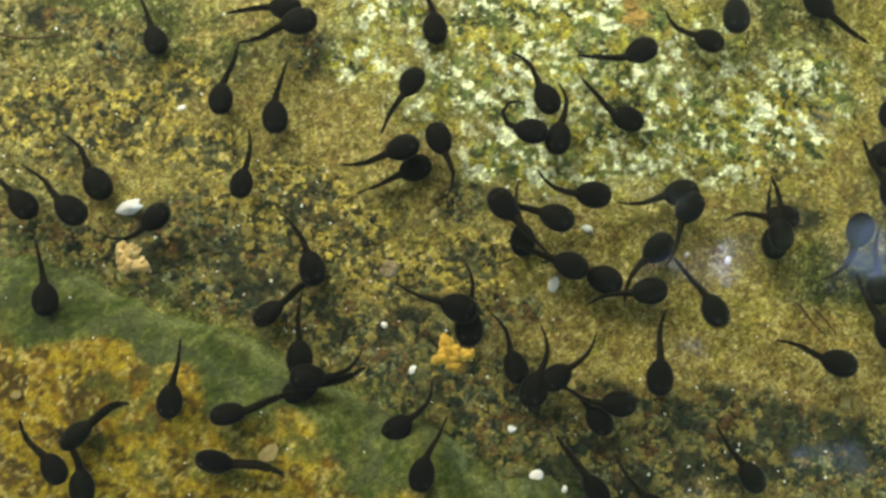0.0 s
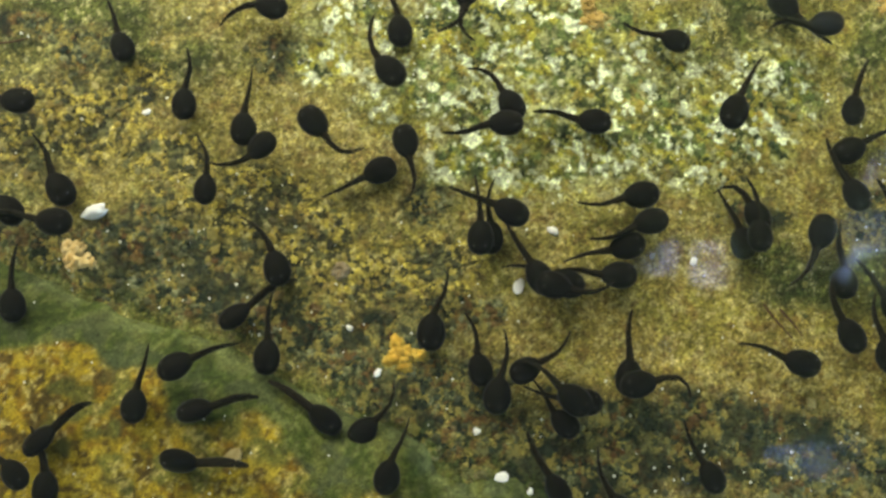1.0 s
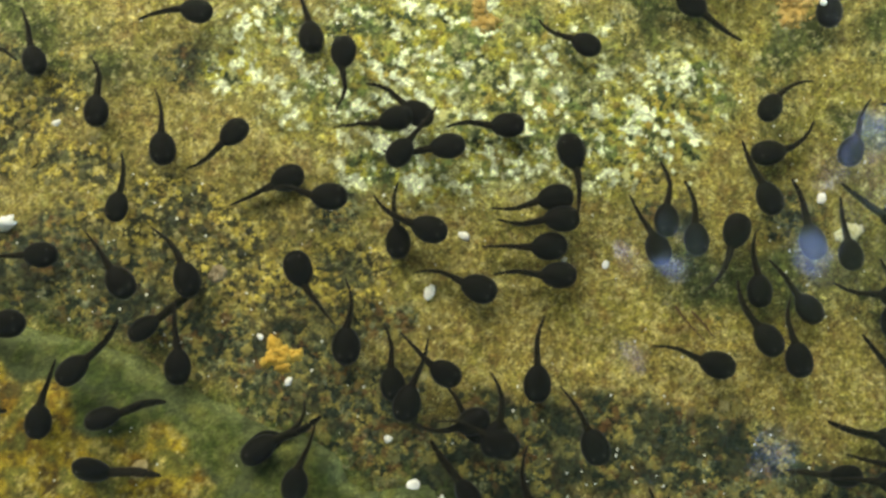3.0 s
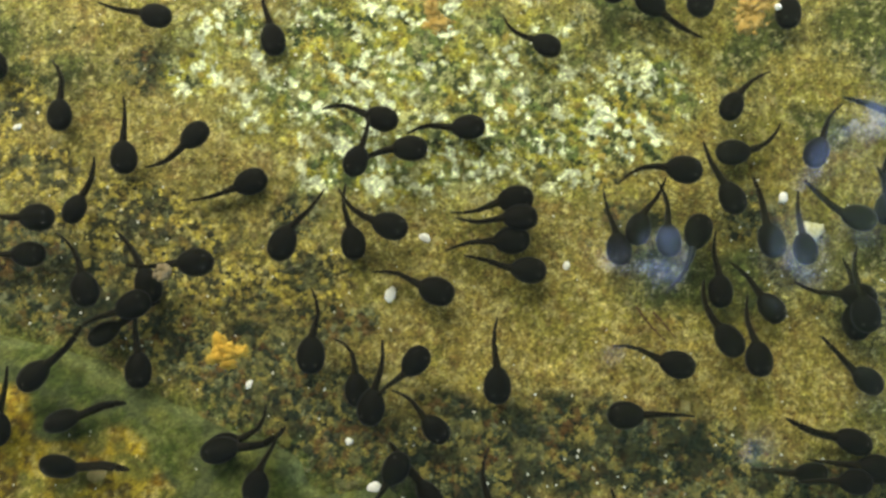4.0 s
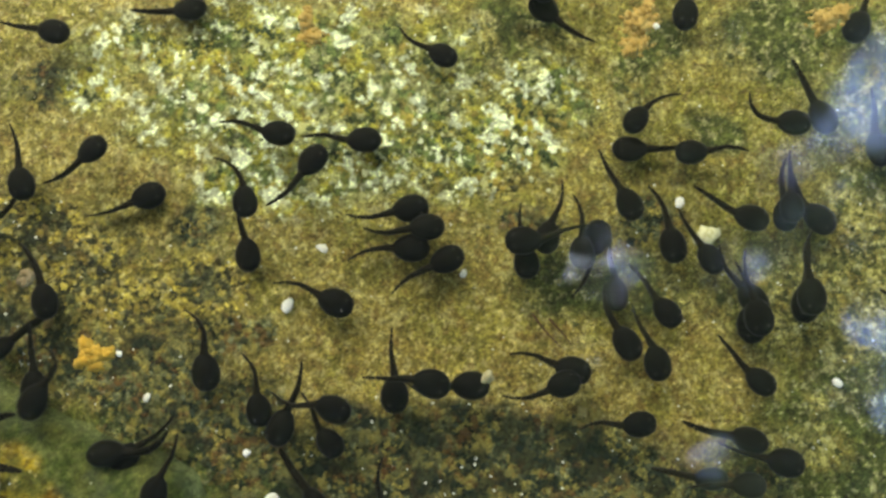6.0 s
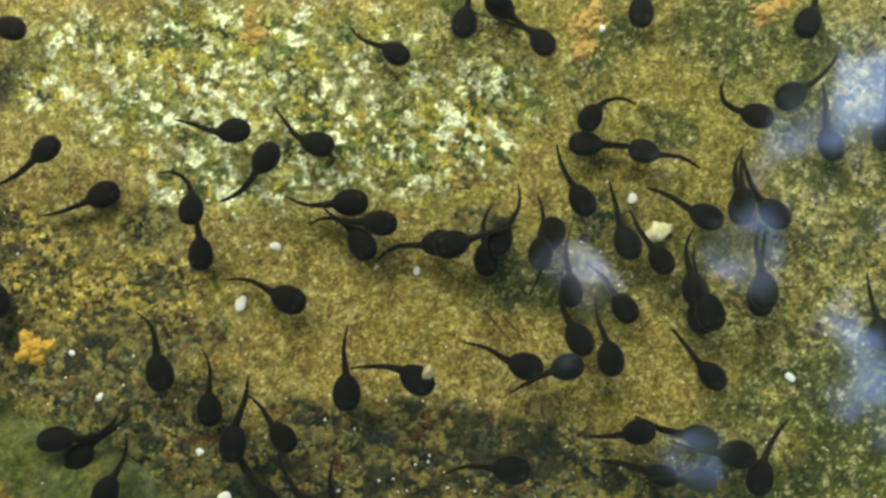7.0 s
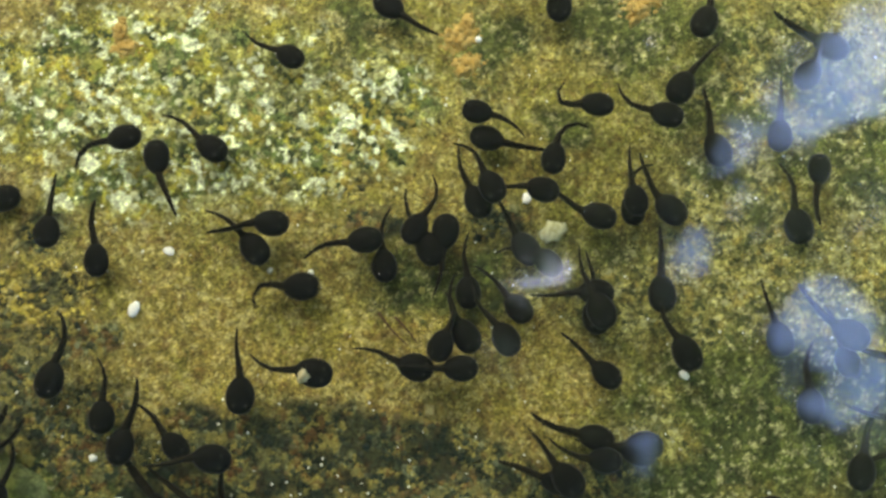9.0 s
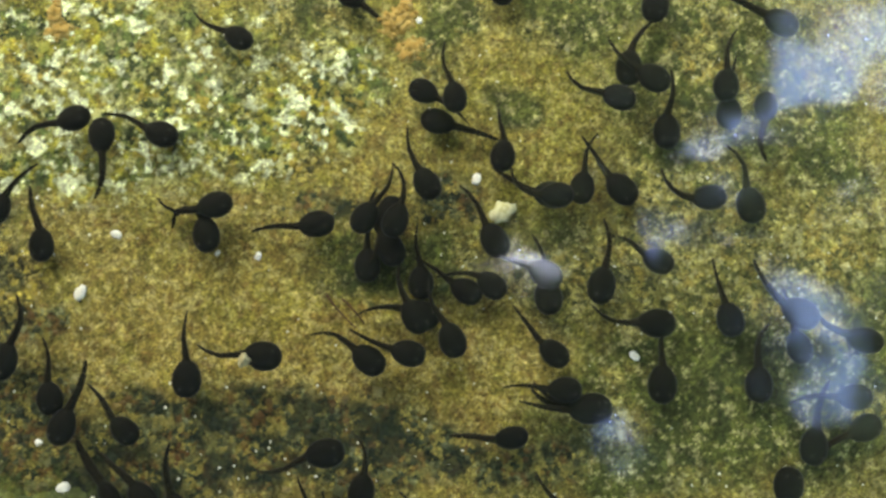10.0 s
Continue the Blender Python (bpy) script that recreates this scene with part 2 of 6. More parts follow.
# the grains of each deposit, darkest first
GRAINS = {
    "sand": np.array([(0.126, 0.101, 0.026), (0.240, 0.196, 0.052), (0.322, 0.266, 0.072), (0.390, 0.325, 0.096), (0.520, 0.460, 0.190)]),
    "dark": np.array([(0.008, 0.013, 0.007), (0.018, 0.027, 0.014), (0.036, 0.050, 0.026), (0.075, 0.086, 0.040), (0.25, 0.26, 0.135)]),
    "algae": np.array([(0.032, 0.051, 0.008), (0.047, 0.071, 0.011), (0.064, 0.090, 0.015), (0.088, 0.113, 0.021), (0.150, 0.170, 0.050)]),
}
WHITISH, CREAMY, BLACKISH = (0.80, 0.87, 0.62), (0.47, 0.48, 0.22), (0.024, 0.028, 0.014)


def pick(table, tone):
    u = np.clip(tone, 0, 0.9999) * (len(table) - 1)
    i = u.astype(int)
    f = (u - i)[:, None]
    return table[i] * (1 - f) + table[i + 1] * f


def blotch(x, y, size, seed, share, soft=0.10):
    """Ragged spots of one colour, 0 to 1, that cover about the given share of the surface."""
    push = 0.9 * size * (field(x, y, size * 0.45, seed + 7, 1) - 0.5)
    f = 0.68 * field(x + push, y - 0.8 * push, size, seed, 2) + 0.32 * field(x, y, size * 0.36, seed + 4, 1)
    at = 0.5 + 0.30 * (0.5 - share)
    return np.clip((f - at) / soft + 0.5, 0, 1)[:, None]


def blend(c, colour, w):
    return c * (1 - w) + np.asarray(colour) * w


def pale_crust(x, y):
    """Bits of white lime crust over straw, yellow and olive grains, with clusters of green specks."""
    c = blend(np.array([(0.340, 0.328, 0.082)]), (0.185, 0.188, 0.044), blotch(x, y, 0.0034, 110, 0.46, 0.12))
    c = blend(c, (0.130, 0.190, 0.058), 0.85 * blotch(x, y, 0.0170, 201, 0.36, 0.10))
    c = blend(c, (0.42, 0.390, 0.050), 0.85 * blotch(x, y, 0.0080, 116, 0.32, 0.10))
    c = blend(c, (0.36, 0.240, 0.055), 0.5 * blotch(x, y, 0.0050, 205, 0.07, 0.08))
    c = blend(c, CREAMY, 0.85 * blotch(x, y, 0.0038, 164, 0.26, 0.08))
    c = blend(c, (0.040, 0.060, 0.020), blotch(x, y, 0.0021, 113, 0.34, 0.07) * (0.45 + 0.55 * blotch(x, y, 0.0130, 209, 0.55, 0.16)))
    c = blend(c, WHITISH, blotch(x, y, 0.0048, 119, 0.07, 0.05))
    wx, wy = x + 0.0055 * (field(x, y, 0.0028, 250, 2) - 0.5), y + 0.0055 * (field(x, y, 0.0028, 253, 2) - 0.5)
    lump = np.zeros_like(x)
    for cx, cy, r in LIME:
        lump = np.maximum(lump, np.clip(2.6 - 2.0 * np.hypot((wx - cx) / r, (wy - cy) / (0.8 * r)), 0, 1))
    return blend(c, WHITISH, lump[:, None])


def gold_gravel(x, y):
    """Golden and cream grains with dark gaps and a few teal-black clumps."""
    c = blend(np.array([(0.300, 0.248, 0.058)]), (0.55, 0.450, 0.080), blotch(x, y, 0.0023, 122, 0.40, 0.08))
    c = blend(c, (0.56, 0.49, 0.190), 0.9 * blotch(x, y, 0.0020, 128, 0.14, 0.06))
    c = blend(c, (0.060, 0.078, 0.042), 0.8 * blotch(x, y, 0.0080, 211, 0.17, 0.08))
    c = blend(c, (0.20, 0.120, 0.030), 0.5 * blotch(x, y, 0.0050, 214, 0.09, 0.08))
    return blend(c, BLACKISH, 0.95 * blotch(x, y, 0.0019, 125, 0.33, 0.07))


def algae_film(x, y):
    """Where a green film has grown over the gravel, 0 to 1."""
    bare, green = patch(x, y, BARE, 260)[:, None], patch(x, y, GREEN, 270)[:, None]
    return np.clip(blotch(x, y, 0.0280, 217, 0.60, 0.10) * (1 - 0.85 * bare) + 0.8 * green, 0, 1)


def mossy_gravel(x, y):
    """Straw gravel that a green film covers in broad drifts."""
    c = blend(np.array([(0.215, 0.202, 0.056)]), (0.45, 0.410, 0.140), blotch(x, y, 0.0022, 131, 0.30, 0.08))
    c = blend(c, (0.29, 0.215, 0.045), 0.6 * blotch(x, y, 0.0060, 220, 0.14, 0.10))
    c = blend(c, (0.042, 0.054, 0.018), 0.9 * blotch(x, y, 0.0020, 137, 0.30, 0.08))
    film = blend(np.array([(0.076, 0.094, 0.021)]), (0.040, 0.056, 0.016), blotch(x, y, 0.0110, 134, 0.45, 0.16))
    film = blend(film, (0.150, 0.165, 0.040), 0.6 * blotch(x, y, 0.0026, 223, 0.18, 0.09))
    c = blend(c, film, 0.95 * algae_film(x, y))
    return blend(c, (0.42, 0.40, 0.19), 0.8 * blotch(x, y, 0.0024, 140, 0.03, 0.05))


def dark_grit(x, y, tone):
    """Teal-black clumps with gold, straw and rusty grains between them."""
    c = blend(pick(GRAINS["dark"], tone), (0.31, 0.260, 0.065), 0.9 * blotch(x, y, 0.0022, 161, 0.33, 0.06))
    c = blend(c, (0.18, 0.170, 0.060), 0.7 * blotch(x, y, 0.0060, 226, 0.17, 0.10))
    c = blend(c, (0.17, 0.078, 0.020), 0.6 * blotch(x, y, 0.0034, 167, 0.08, 0.08))
    return blend(c, (0.012, 0.020, 0.012), 0.8 * blotch(x, y, 0.0095, 229, 0.25, 0.08))


def slab_crust(x, y):
    """Yellow crust with brown, orange, cream and grey-green blotches."""
    c = blend(np.array([(0.335, 0.242, 0.014)]), (0.215, 0.125, 0.009), blotch(x, y, 0.0075, 143, 0.27, 0.12))
    c = blend(c, (0.40, 0.305, 0.032), 0.8 * blotch(x, y, 0.0050, 232, 0.25, 0.09))
    c = blend(c, (0.095, 0.062, 0.010), blotch(x, y, 0.0050, 146, 0.25, 0.09))
    c = blend(c, (0.130, 0.140, 0.028), 0.8 * blotch(x, y, 0.0140, 149, 0.15, 0.10))
    return blend(c, (0.52, 0.42, 0.130), 0.8 * blotch(x, y, 0.0028, 152, 0.05, 0.06))


def deposit(x, y, tone, on_rock):
    """Colour of the deposit at each place; tone (0 dark, 1 light) tells its grains apart."""
    shade = (0.62 + 0.76 * tone)[:, None]
    if on_rock:
        edge = rock_depth(x, y)
        d = edge - 0.005 + 0.034 * (field(x, y, 0.022, 60, 3) - 0.5)
        w = np.clip((d - 0.0165) / 0.004, 0, 1)[:, None]
        rim = np.clip(1 - np.abs(edge - 0.002) / 0.005, 0, 1)[:, None] * blotch(x, y, 0.0060, 235, 0.6, 0.2)
        green = blend(pick(GRAINS["algae"], tone), (0.165, 0.172, 0.038), 0.6 * blotch(x, y, 0.016, 155, 0.35, 0.16))
        green = blend(green, (0.062, 0.078, 0.034), 0.7 * blotch(x, y, 0.010, 238, 0.22, 0.12))
        c = green * (1 - w) + slab_crust(x, y) * shade * w
        return blend(c, (0.215, 0.250, 0.110), 0.55 * rim)
    sand = pick(GRAINS["sand"], tone)
    sand = 0.55 * sand + 0.45 * pick(GRAINS["sand"], np.full_like(tone, 0.5))
    c = blend(sand, sand * (0.58, 0.64, 0.58), 0.7 * blotch(x, y, 0.0026, 158, 0.28, 0.10))
    c = blend(c, sand * (0.74, 0.82, 0.64), 0.85 * blotch(x, y, 0.0240, 241, 0.44, 0.14))
    c = blend(c, (0.50, 0.44, 0.190), 0.75 * blotch(x, y, 0.0021, 170, 0.13, 0.06))
    c = blend(c, (0.155, 0.085, 0.028), 0.5 * blotch(x, y, 0.0036, 244, 0.02, 0.06))
    tinge = (np.clip((x - 0.07) / 0.10, 0, 1) * np.clip((y - 0.03) / 0.06, 0, 1))[:, None]
    c = blend(c, c * (0.88, 0.90, 0.76), 0.9 * tinge)
    c = blend(c, c * (1.12, 1.06, 0.99), np.clip((x - 0.02) / 0.05, 0, 1)[:, None] * np.clip((0.085 - y) / 0.04, 0, 1)[:, None])
    for spots, seed in ((MOSS, 70), (OCHRE, 73), (DARK + DARK_FAR, 76), (PALE, 79)):
        w = patch(x, y, spots, seed)
        w = np.clip((w * 1.25 - 0.55 * field(x, y, 0.007, seed + 30, 2)) * 1.3, 0, 1)[:, None]
        if spots is MOSS:
            k = mossy_gravel(x, y) * shade
        elif spots is OCHRE:
            k = gold_gravel(x, y) * shade
        elif spots is PALE:
            k = pale_crust(x, y) * shade
        else:
            k = dark_grit(x, y, tone)
        c = c * (1 - w) + k * w
    fringe = np.clip(1 + rock_depth(x, y) / 0.013, 0, 1)[:, None] * blotch(x, y, 0.0050, 247, 0.52, 0.16)
    return blend(c, pick(GRAINS["algae"], tone) * 1.15, 0.8 * fringe)


def tone_of(x, y, seed, clump=0.0055):
    t = 0.55 * field(x, y, clump, seed, 2) + 0.45 * field(x, y, 0.0015, seed + 5, 1)
    return np.clip((t - 0.5) * 2.3 + 0.48, 0, 1)


# ---- helpers for things ----
def paint(me, colours):
    layer = me.color_attributes.new("deposit", "FLOAT_COLOR", "POINT")
    layer.data.foreach_set("color", np.concatenate([colours, np.ones((len(colours), 1))], 1).astype(np.float32).ravel())


def sheet(name, xs, ys, height, material, on_rock):
    nx, ny = len(xs), len(ys)
    X, Y = np.meshgrid(xs, ys)
    x, y = X.ravel(), Y.ravel()
    z = height(x, y)
    i = (np.arange(ny - 1)[:, None] * nx + np.arange(nx - 1)).ravel()
    faces = np.stack([i, i + 1, i + nx + 1, i + nx], 1)
    me = bpy.data.meshes.new(name)
    me.from_pydata(np.stack([x, y, z], 1).tolist(), [], faces.tolist())
    col = deposit(x, y, tone_of(x, y, 95, 0.009) if on_rock else tone_of(x, y, 90), on_rock)
    bank = np.clip((np.hypot(x - 0.08, y - 0.06) - 0.45) / 0.4, 0, 1)[:, None]
    paint(me, col * (1 - bank) + np.array([0.030, 0.034, 0.014]) * bank)
    me.materials.append(material)
    me.polygons.foreach_set("use_smooth", np.ones(len(faces), dtype=bool))
    return new(name, me)


def part(name, bm, material, parent=None, label="", smooth=True):
    """One bmesh as one mesh object under its thing."""
    me = bpy.data.meshes.new(name)
    bm.to_mesh(me)
    bm.free()
    me.materials.append(material)
    for p in me.polygons:
        p.use_smooth = smooth
    ob = new(name, me)
    ob.parent = parent
    if label:
        ob["label"] = label
    return ob


def ball(bm, rings, segs, shape):
    """A closed skin: shape(u, a) gives the point at u (0 to 1 along) and angle a."""
    first = bm.verts.new(shape(0, 0))
    loops = []
    for i in range(1, rings):
        loops.append([bm.verts.new(shape(i / rings, 2 * math.pi * k / segs)) for k in range(segs)])
    last = bm.verts.new(shape(1, 0))
    for k in range(segs):
        n = (k + 1) % segs
        bm.faces.new((first, loops[0][n], loops[0][k]))
        for a, b in zip(loops, loops[1:]):
            bm.faces.new((a[k], a[n], b[n], b[k]))
        bm.faces.new((last, loops[-1][k], loops[-1][n]))
    bmesh.ops.recalc_face_normals(bm, faces=bm.faces)
    return bm


def tube(bm, points, radii, segs=8):
    def shape(u, a):
        s = u * (len(points) - 1)
        i = min(int(s), len(points) - 2)
        p = points[i].lerp(points[i + 1], s - i)
        r = (radii[i] + (radii[i + 1] - radii[i]) * (s - i)) * (0 if u in (0, 1) else 1)
        along = (points[i + 1] - points[i]).normalized()
        side = along.orthogonal().normalized()
        return p + r * (math.cos(a) * side + math.sin(a) * along.cross(side))
    return ball(bm, (len(points) - 1) * 3, segs, shape)


# ---- the pond bed, the rock and the water ----
near_x = np.arange(-0.27, 0.4401, 0.0007)
near_y = np.arange(-0.11, 0.2201, 0.0007)
far = np.array([0.04, 0.1, 0.2, 0.3, 0.45, 0.6, 0.8, 1.0, 1.3, 1.7, 2.2, 3.0, 4.5, 7.0, 12.0, 22.0, 40.0])
bed_x = np.concatenate([-0.27 - far[::-1], near_x, 0.44 + far])
bed_y = np.concatenate([-0.11 - far[::-1], near_y, 0.22 + far])


def ground_height(x, y):
    away = np.maximum(np.hypot(x - 0.08, y - 0.06) - 0.9, 0)
    return bed_height(x, y) * (away == 0) + 0.35 * (1 - np.exp(-away / 1.5))


pond_bed = tagged(sheet("pond_bed", bed_x, bed_y, ground_height, SILT, False),
                  "ochre silt and speckled stony grit of a shallow pond bed", "pond bed", kind="structure")
rock = tagged(sheet("submerged_rock", np.arange(-0.30, 0.0601, 0.0010), np.arange(-0.16, 0.1001, 0.0010),
                    rock_height, CRUST, True),
              "low yellow-brown rock with green algae rim, on the pond bed", "rock")

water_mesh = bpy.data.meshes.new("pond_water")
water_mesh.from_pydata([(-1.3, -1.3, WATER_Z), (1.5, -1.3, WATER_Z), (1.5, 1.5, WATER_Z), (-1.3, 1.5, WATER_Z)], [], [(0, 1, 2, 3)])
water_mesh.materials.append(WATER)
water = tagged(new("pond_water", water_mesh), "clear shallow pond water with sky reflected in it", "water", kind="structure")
water.visible_shadow = False


def grit():
    """Sand grains and small gravel lying on bed and rock."""
    rng = np.random.RandomState(5)
    n = 90000
    x, y = rng.uniform(-0.24, 0.40, n), rng.uniform(-0.085, 0.205, n)
    rocky = rock_height(x, y) > bed_height(x, y)
    d = rock_depth(x, y)
    keep = ~rocky | ((d > 0.018) & (rng.rand(n) < 0.45)) | (rng.rand(n) < 0.06)
    sandy = np.maximum.reduce([patch(x, y, s, k) for s, k in ((OCHRE, 73), (DARK + DARK_FAR, 76), (PALE, 79), (MOSS, 70))])
    keep &= rocky | (rng.rand(n) < 0.5 + 0.5 * sandy)
    film = patch(x, y, MOSS, 70) * algae_film(x, y)[:, 0]
    keep &= rocky | (rng.rand(n) > 0.85 * film)
    x, y, rocky, sandy = x[keep], y[keep], rocky[keep], sandy[keep]
    n = len(x)
    z = np.where(rocky, rock_height(x, y), bed_height(x, y))
    coarse = np.maximum(patch(x, y, OCHRE, 73), patch(x, y, DARK + DARK_FAR, 76))
    r = 0.00046 * np.exp(0.42 * rng.randn(n)) * (0.84 + 0.22 * sandy + 0.25 * coarse)
    r = np.minimum(r, 0.0019)
    white = rng.rand(n) < 0.015
    r[white] = np.minimum(r[white], 0.00058)
    base = np.array([(1, 0, 0), (0, 1, 0), (-1, 0, 0), (0, -1, 0), (0, 0, 0.32), (0, 0, -0.5)], float)
    turn = rng.rand(n) * 2 * math.pi
    v = base[None] * (0.65 + 0.7 * rng.rand(n, 6, 1)) * r[:, None, None]
    v[:, :, 0] *= (0.8 + 0.6 * rng.rand(n))[:, None]
    c, s = np.cos(turn)[:, None], np.sin(turn)[:, None]
    vx, vy = v[:, :, 0] * c - v[:, :, 1] * s, v[:, :, 0] * s + v[:, :, 1] * c
    vz = v[:, :, 2] + 0.3 * r[:, None] * (rng.rand(n, 6) - 0.5)
    verts = np.stack([vx + x[:, None], vy + y[:, None], vz + z[:, None] + 0.2 * r[:, None]], 2).reshape(-1, 3)
    tri = np.array([(0, 1, 4), (1, 2, 4), (2, 3, 4), (3, 0, 4), (1, 0, 5), (2, 1, 5), (3, 2, 5), (0, 3, 5)])
    faces = (np.arange(n)[:, None, None] * 6 + tri[None]).reshape(-1, 3)
    tone = np.clip(np.where(rocky, tone_of(x, y, 95, 0.009), tone_of(x, y, 90)) * 0.7 + 0.75 * (rng.rand(n) - 0.5) + 0.16, 0, 1)
    col = np.where(rocky[:, None], deposit(x, y, tone, True), deposit(x, y, tone, False))
    col[white] = (0.86, 0.86, 0.74)
    me = bpy.data.meshes.new("grit")
    me.from_pydata(verts.tolist(), [], faces.tolist())
    paint(me, np.repeat(col, 6, 0))
    me.materials.append(GRIT)
    return tagged(new("grit", me), "loose ochre, dark and pale grit scattered over the bed", "gravel", kind="stuff")


grit()


def stone_material(name, dark, light):
    m = plain_material(name, dark, light, 650, 0.6, 0.25, 0.0003)
    nt = m.node_tree
    b = nt.nodes["Principled BSDF"]
    colour = b.inputs["Base Color"].links[0].from_socket
    vary = nt.nodes.new("ShaderNodeObjectInfo").outputs["Random"]
    tint = ramp(nt, vary, [(0.0, (0.55, 0.58, 0.55)), (0.6, (1.0, 1.0, 1.0)), (1.0, (1.35, 1.3, 1.2))])
    nt.links.new(mix(nt, "MULTIPLY", 1.0, colour, tint), b.inputs["Base Color"])
    return m


def gravel_stones():
    """Small stones that can be told apart, bedded in the grit."""
    rng = random.Random(21)
    beds = ((OCHRE, 80, stone_material("gold_stone", (0.20, 0.155, 0.028), (0.42, 0.34, 0.07))),
            (DARK + DARK_FAR, 90, stone_material("dark_stone", (0.030, 0.038, 0.018), (0.12, 0.12, 0.05))),
            (PALE, 40, stone_material("lime_stone", (0.36, 0.38, 0.20), (0.66, 0.72, 0.50))),
            (MOSS, 50, stone_material("olive_stone", (0.10, 0.11, 0.03), (0.30, 0.28, 0.08))))
    for spots, count, material in beds:
        shapes = []
        for k in range(4):
            wob = [rng.uniform(-1, 1) for _ in range(4)]

            def shape(u, a):
                r = math.sin(math.pi * u) ** 0.7 * (1 + 0.18 * wob[0] * math.cos(2 * a + wob[1]) + 0.16 * wob[2] * math.cos(3 * a + wob[3])) * rng.uniform(0.88, 1.12)
                return Vector((1.2 * r * math.cos(a), r * math.sin(a), -0.42 * math.cos(math.pi * u)))
            bm = ball(bmesh.new(), 4, 7, shape)
            me = bpy.data.meshes.new("gravel_stone")
            bm.to_mesh(me)
            bm.free()
            me.materials.append(material)
            shapes.append(me)
        for k in range(count):
            cx, cy, rx, ry, _ = spots[rng.randrange(len(spots))]
            x, y = cx + rx * rng.gauss(0, 0.5), cy + ry * rng.gauss(0, 0.5)
            at = np.array([x]), np.array([y])
            if float(rock_depth(*at)[0]) > 0:
                continue
            ob = new("gravel_stone", shapes[k % 4])
            ob.parent = pond_bed
            size = rng.uniform(0.0007, 0.0014)
            ob.matrix_basis = pose(x, y, float(bed_height(*at)[0]) + 0.12 * size, 0, 0, rng.uniform(0, 360)) @ Matrix.Scale(size, 4)


gravel_stones()


# ---- unseen foliage added overhead, known only by its dark mirror image; shades the bed ----
# openings set where bright sky is to show in the water's mirror
GAPS = [(0.330, -0.042, 0.019, 0.018), (0.252, 0.132, 0.018, 0.014), (0.381, 0.141, 0.022, 0.020), (0.475, 0.258, 0.030, 0.024),
        (0.496, 0.066, 0.040, 0.030), (0.530, 0.300, 0.040, 0.040), (0.555, 0.175, 0.016, 0.020), (0.600, 0.320, 0.045, 0.045), (0.518, 0.000, 0.032, 0.028),
        (0.425, 0.225, 0.016, 0.018), (0.470, 0.008, 0.012, 0.016), (0.440, 0.178, 0.014, 0.012), (0.208, 0.128, 0.009, 0.008)]


def overhanging_shrub():
    rng = random.Random(11)
    shrub = tagged(new("overhanging_shrub"), "unseen dark green leaf cover added over the water", "shrub")
    shrub.location = (0, 0, 0)
    # out-of-view branches added to carry the leaves
    for k in range(4):
        y = -0.05 + 0.15 * k
        pts = [Vector((-1.35, y * 0.6 + 0.1, 0.10)), Vector((-1.0, y * 0.8 + 0.05, 0.5)), Vector((-0.4, y, 0.64)), Vector((0.1, y + 0.03, 0.63)), Vector((0.40, y + 0.02, 0.61))]
        part("branch", tube(bmesh.new(), pts, (0.02, 0.014, 0.009, 0.006, 0.002)), BARK, shrub)
    verts, faces = [], []
    step = 0.0112
    for layer, i in [(k, i) for k in (0, 1, 2) for i in range(int(1.30 / step))]:
        for j in range(int(0.83 / step)):
            # the cover reaches past the mirrored area, to cut light on the bed
            x, y = -0.64 + step * (i + rng.uniform(-0.6, 0.6)), -0.28 + step * (j + rng.uniform(-0.6, 0.6))
            if layer == 2 and x > 0.17:
                continue
            thin = max(0, (x - 0.60 + 0.25 * (y - 0.1)) / 0.07)
            if any(((x - a) / (p + 0.006)) ** 2 + ((y - b) / (q + 0.006)) ** 2 < rng.uniform(0.5, 1.5) for a, b, p, q in GAPS) or rng.random() < thin:
                continue
            z = 0.555 + 0.06 * layer + rng.uniform(0, 0.05)
            length, width, a, tip = rng.uniform(0.020, 0.032), rng.uniform(0.008, 0.012), rng.uniform(0, 6.28), rng.uniform(-0.35, 0.35)
            m = Matrix.Translation((x, y, z)) @ Euler((rng.uniform(-0.4, 0.4), tip, a)).to_matrix().to_4x4()
            k = len(verts)
            for px, py, pz in ((-0.5, 0, 0), (-0.2, 0.85, 0.12), (0.15, 0.9, 0.12), (0.5, 0, 0), (0.15, -0.9, 0.12), (-0.2, -0.85, 0.12), (0, 0, -0.05)):
                verts.append(m @ Vector((px * length, py * width, pz * width)))
            faces += [(k + p, k + q, k + 6) for p, q in ((0, 1), (1, 2), (2, 3), (3, 4), (4, 5), (5, 0))]
    me = bpy.data.meshes.new("foliage")
    me.from_pydata(verts, [], faces)
    me.materials.append(LEAF)
    leaves = new("foliage", me)
    leaves.parent = shrub
    tagged(leaves, "dense small dark green leaves with gaps", kind="stuff")


overhanging_shrub()


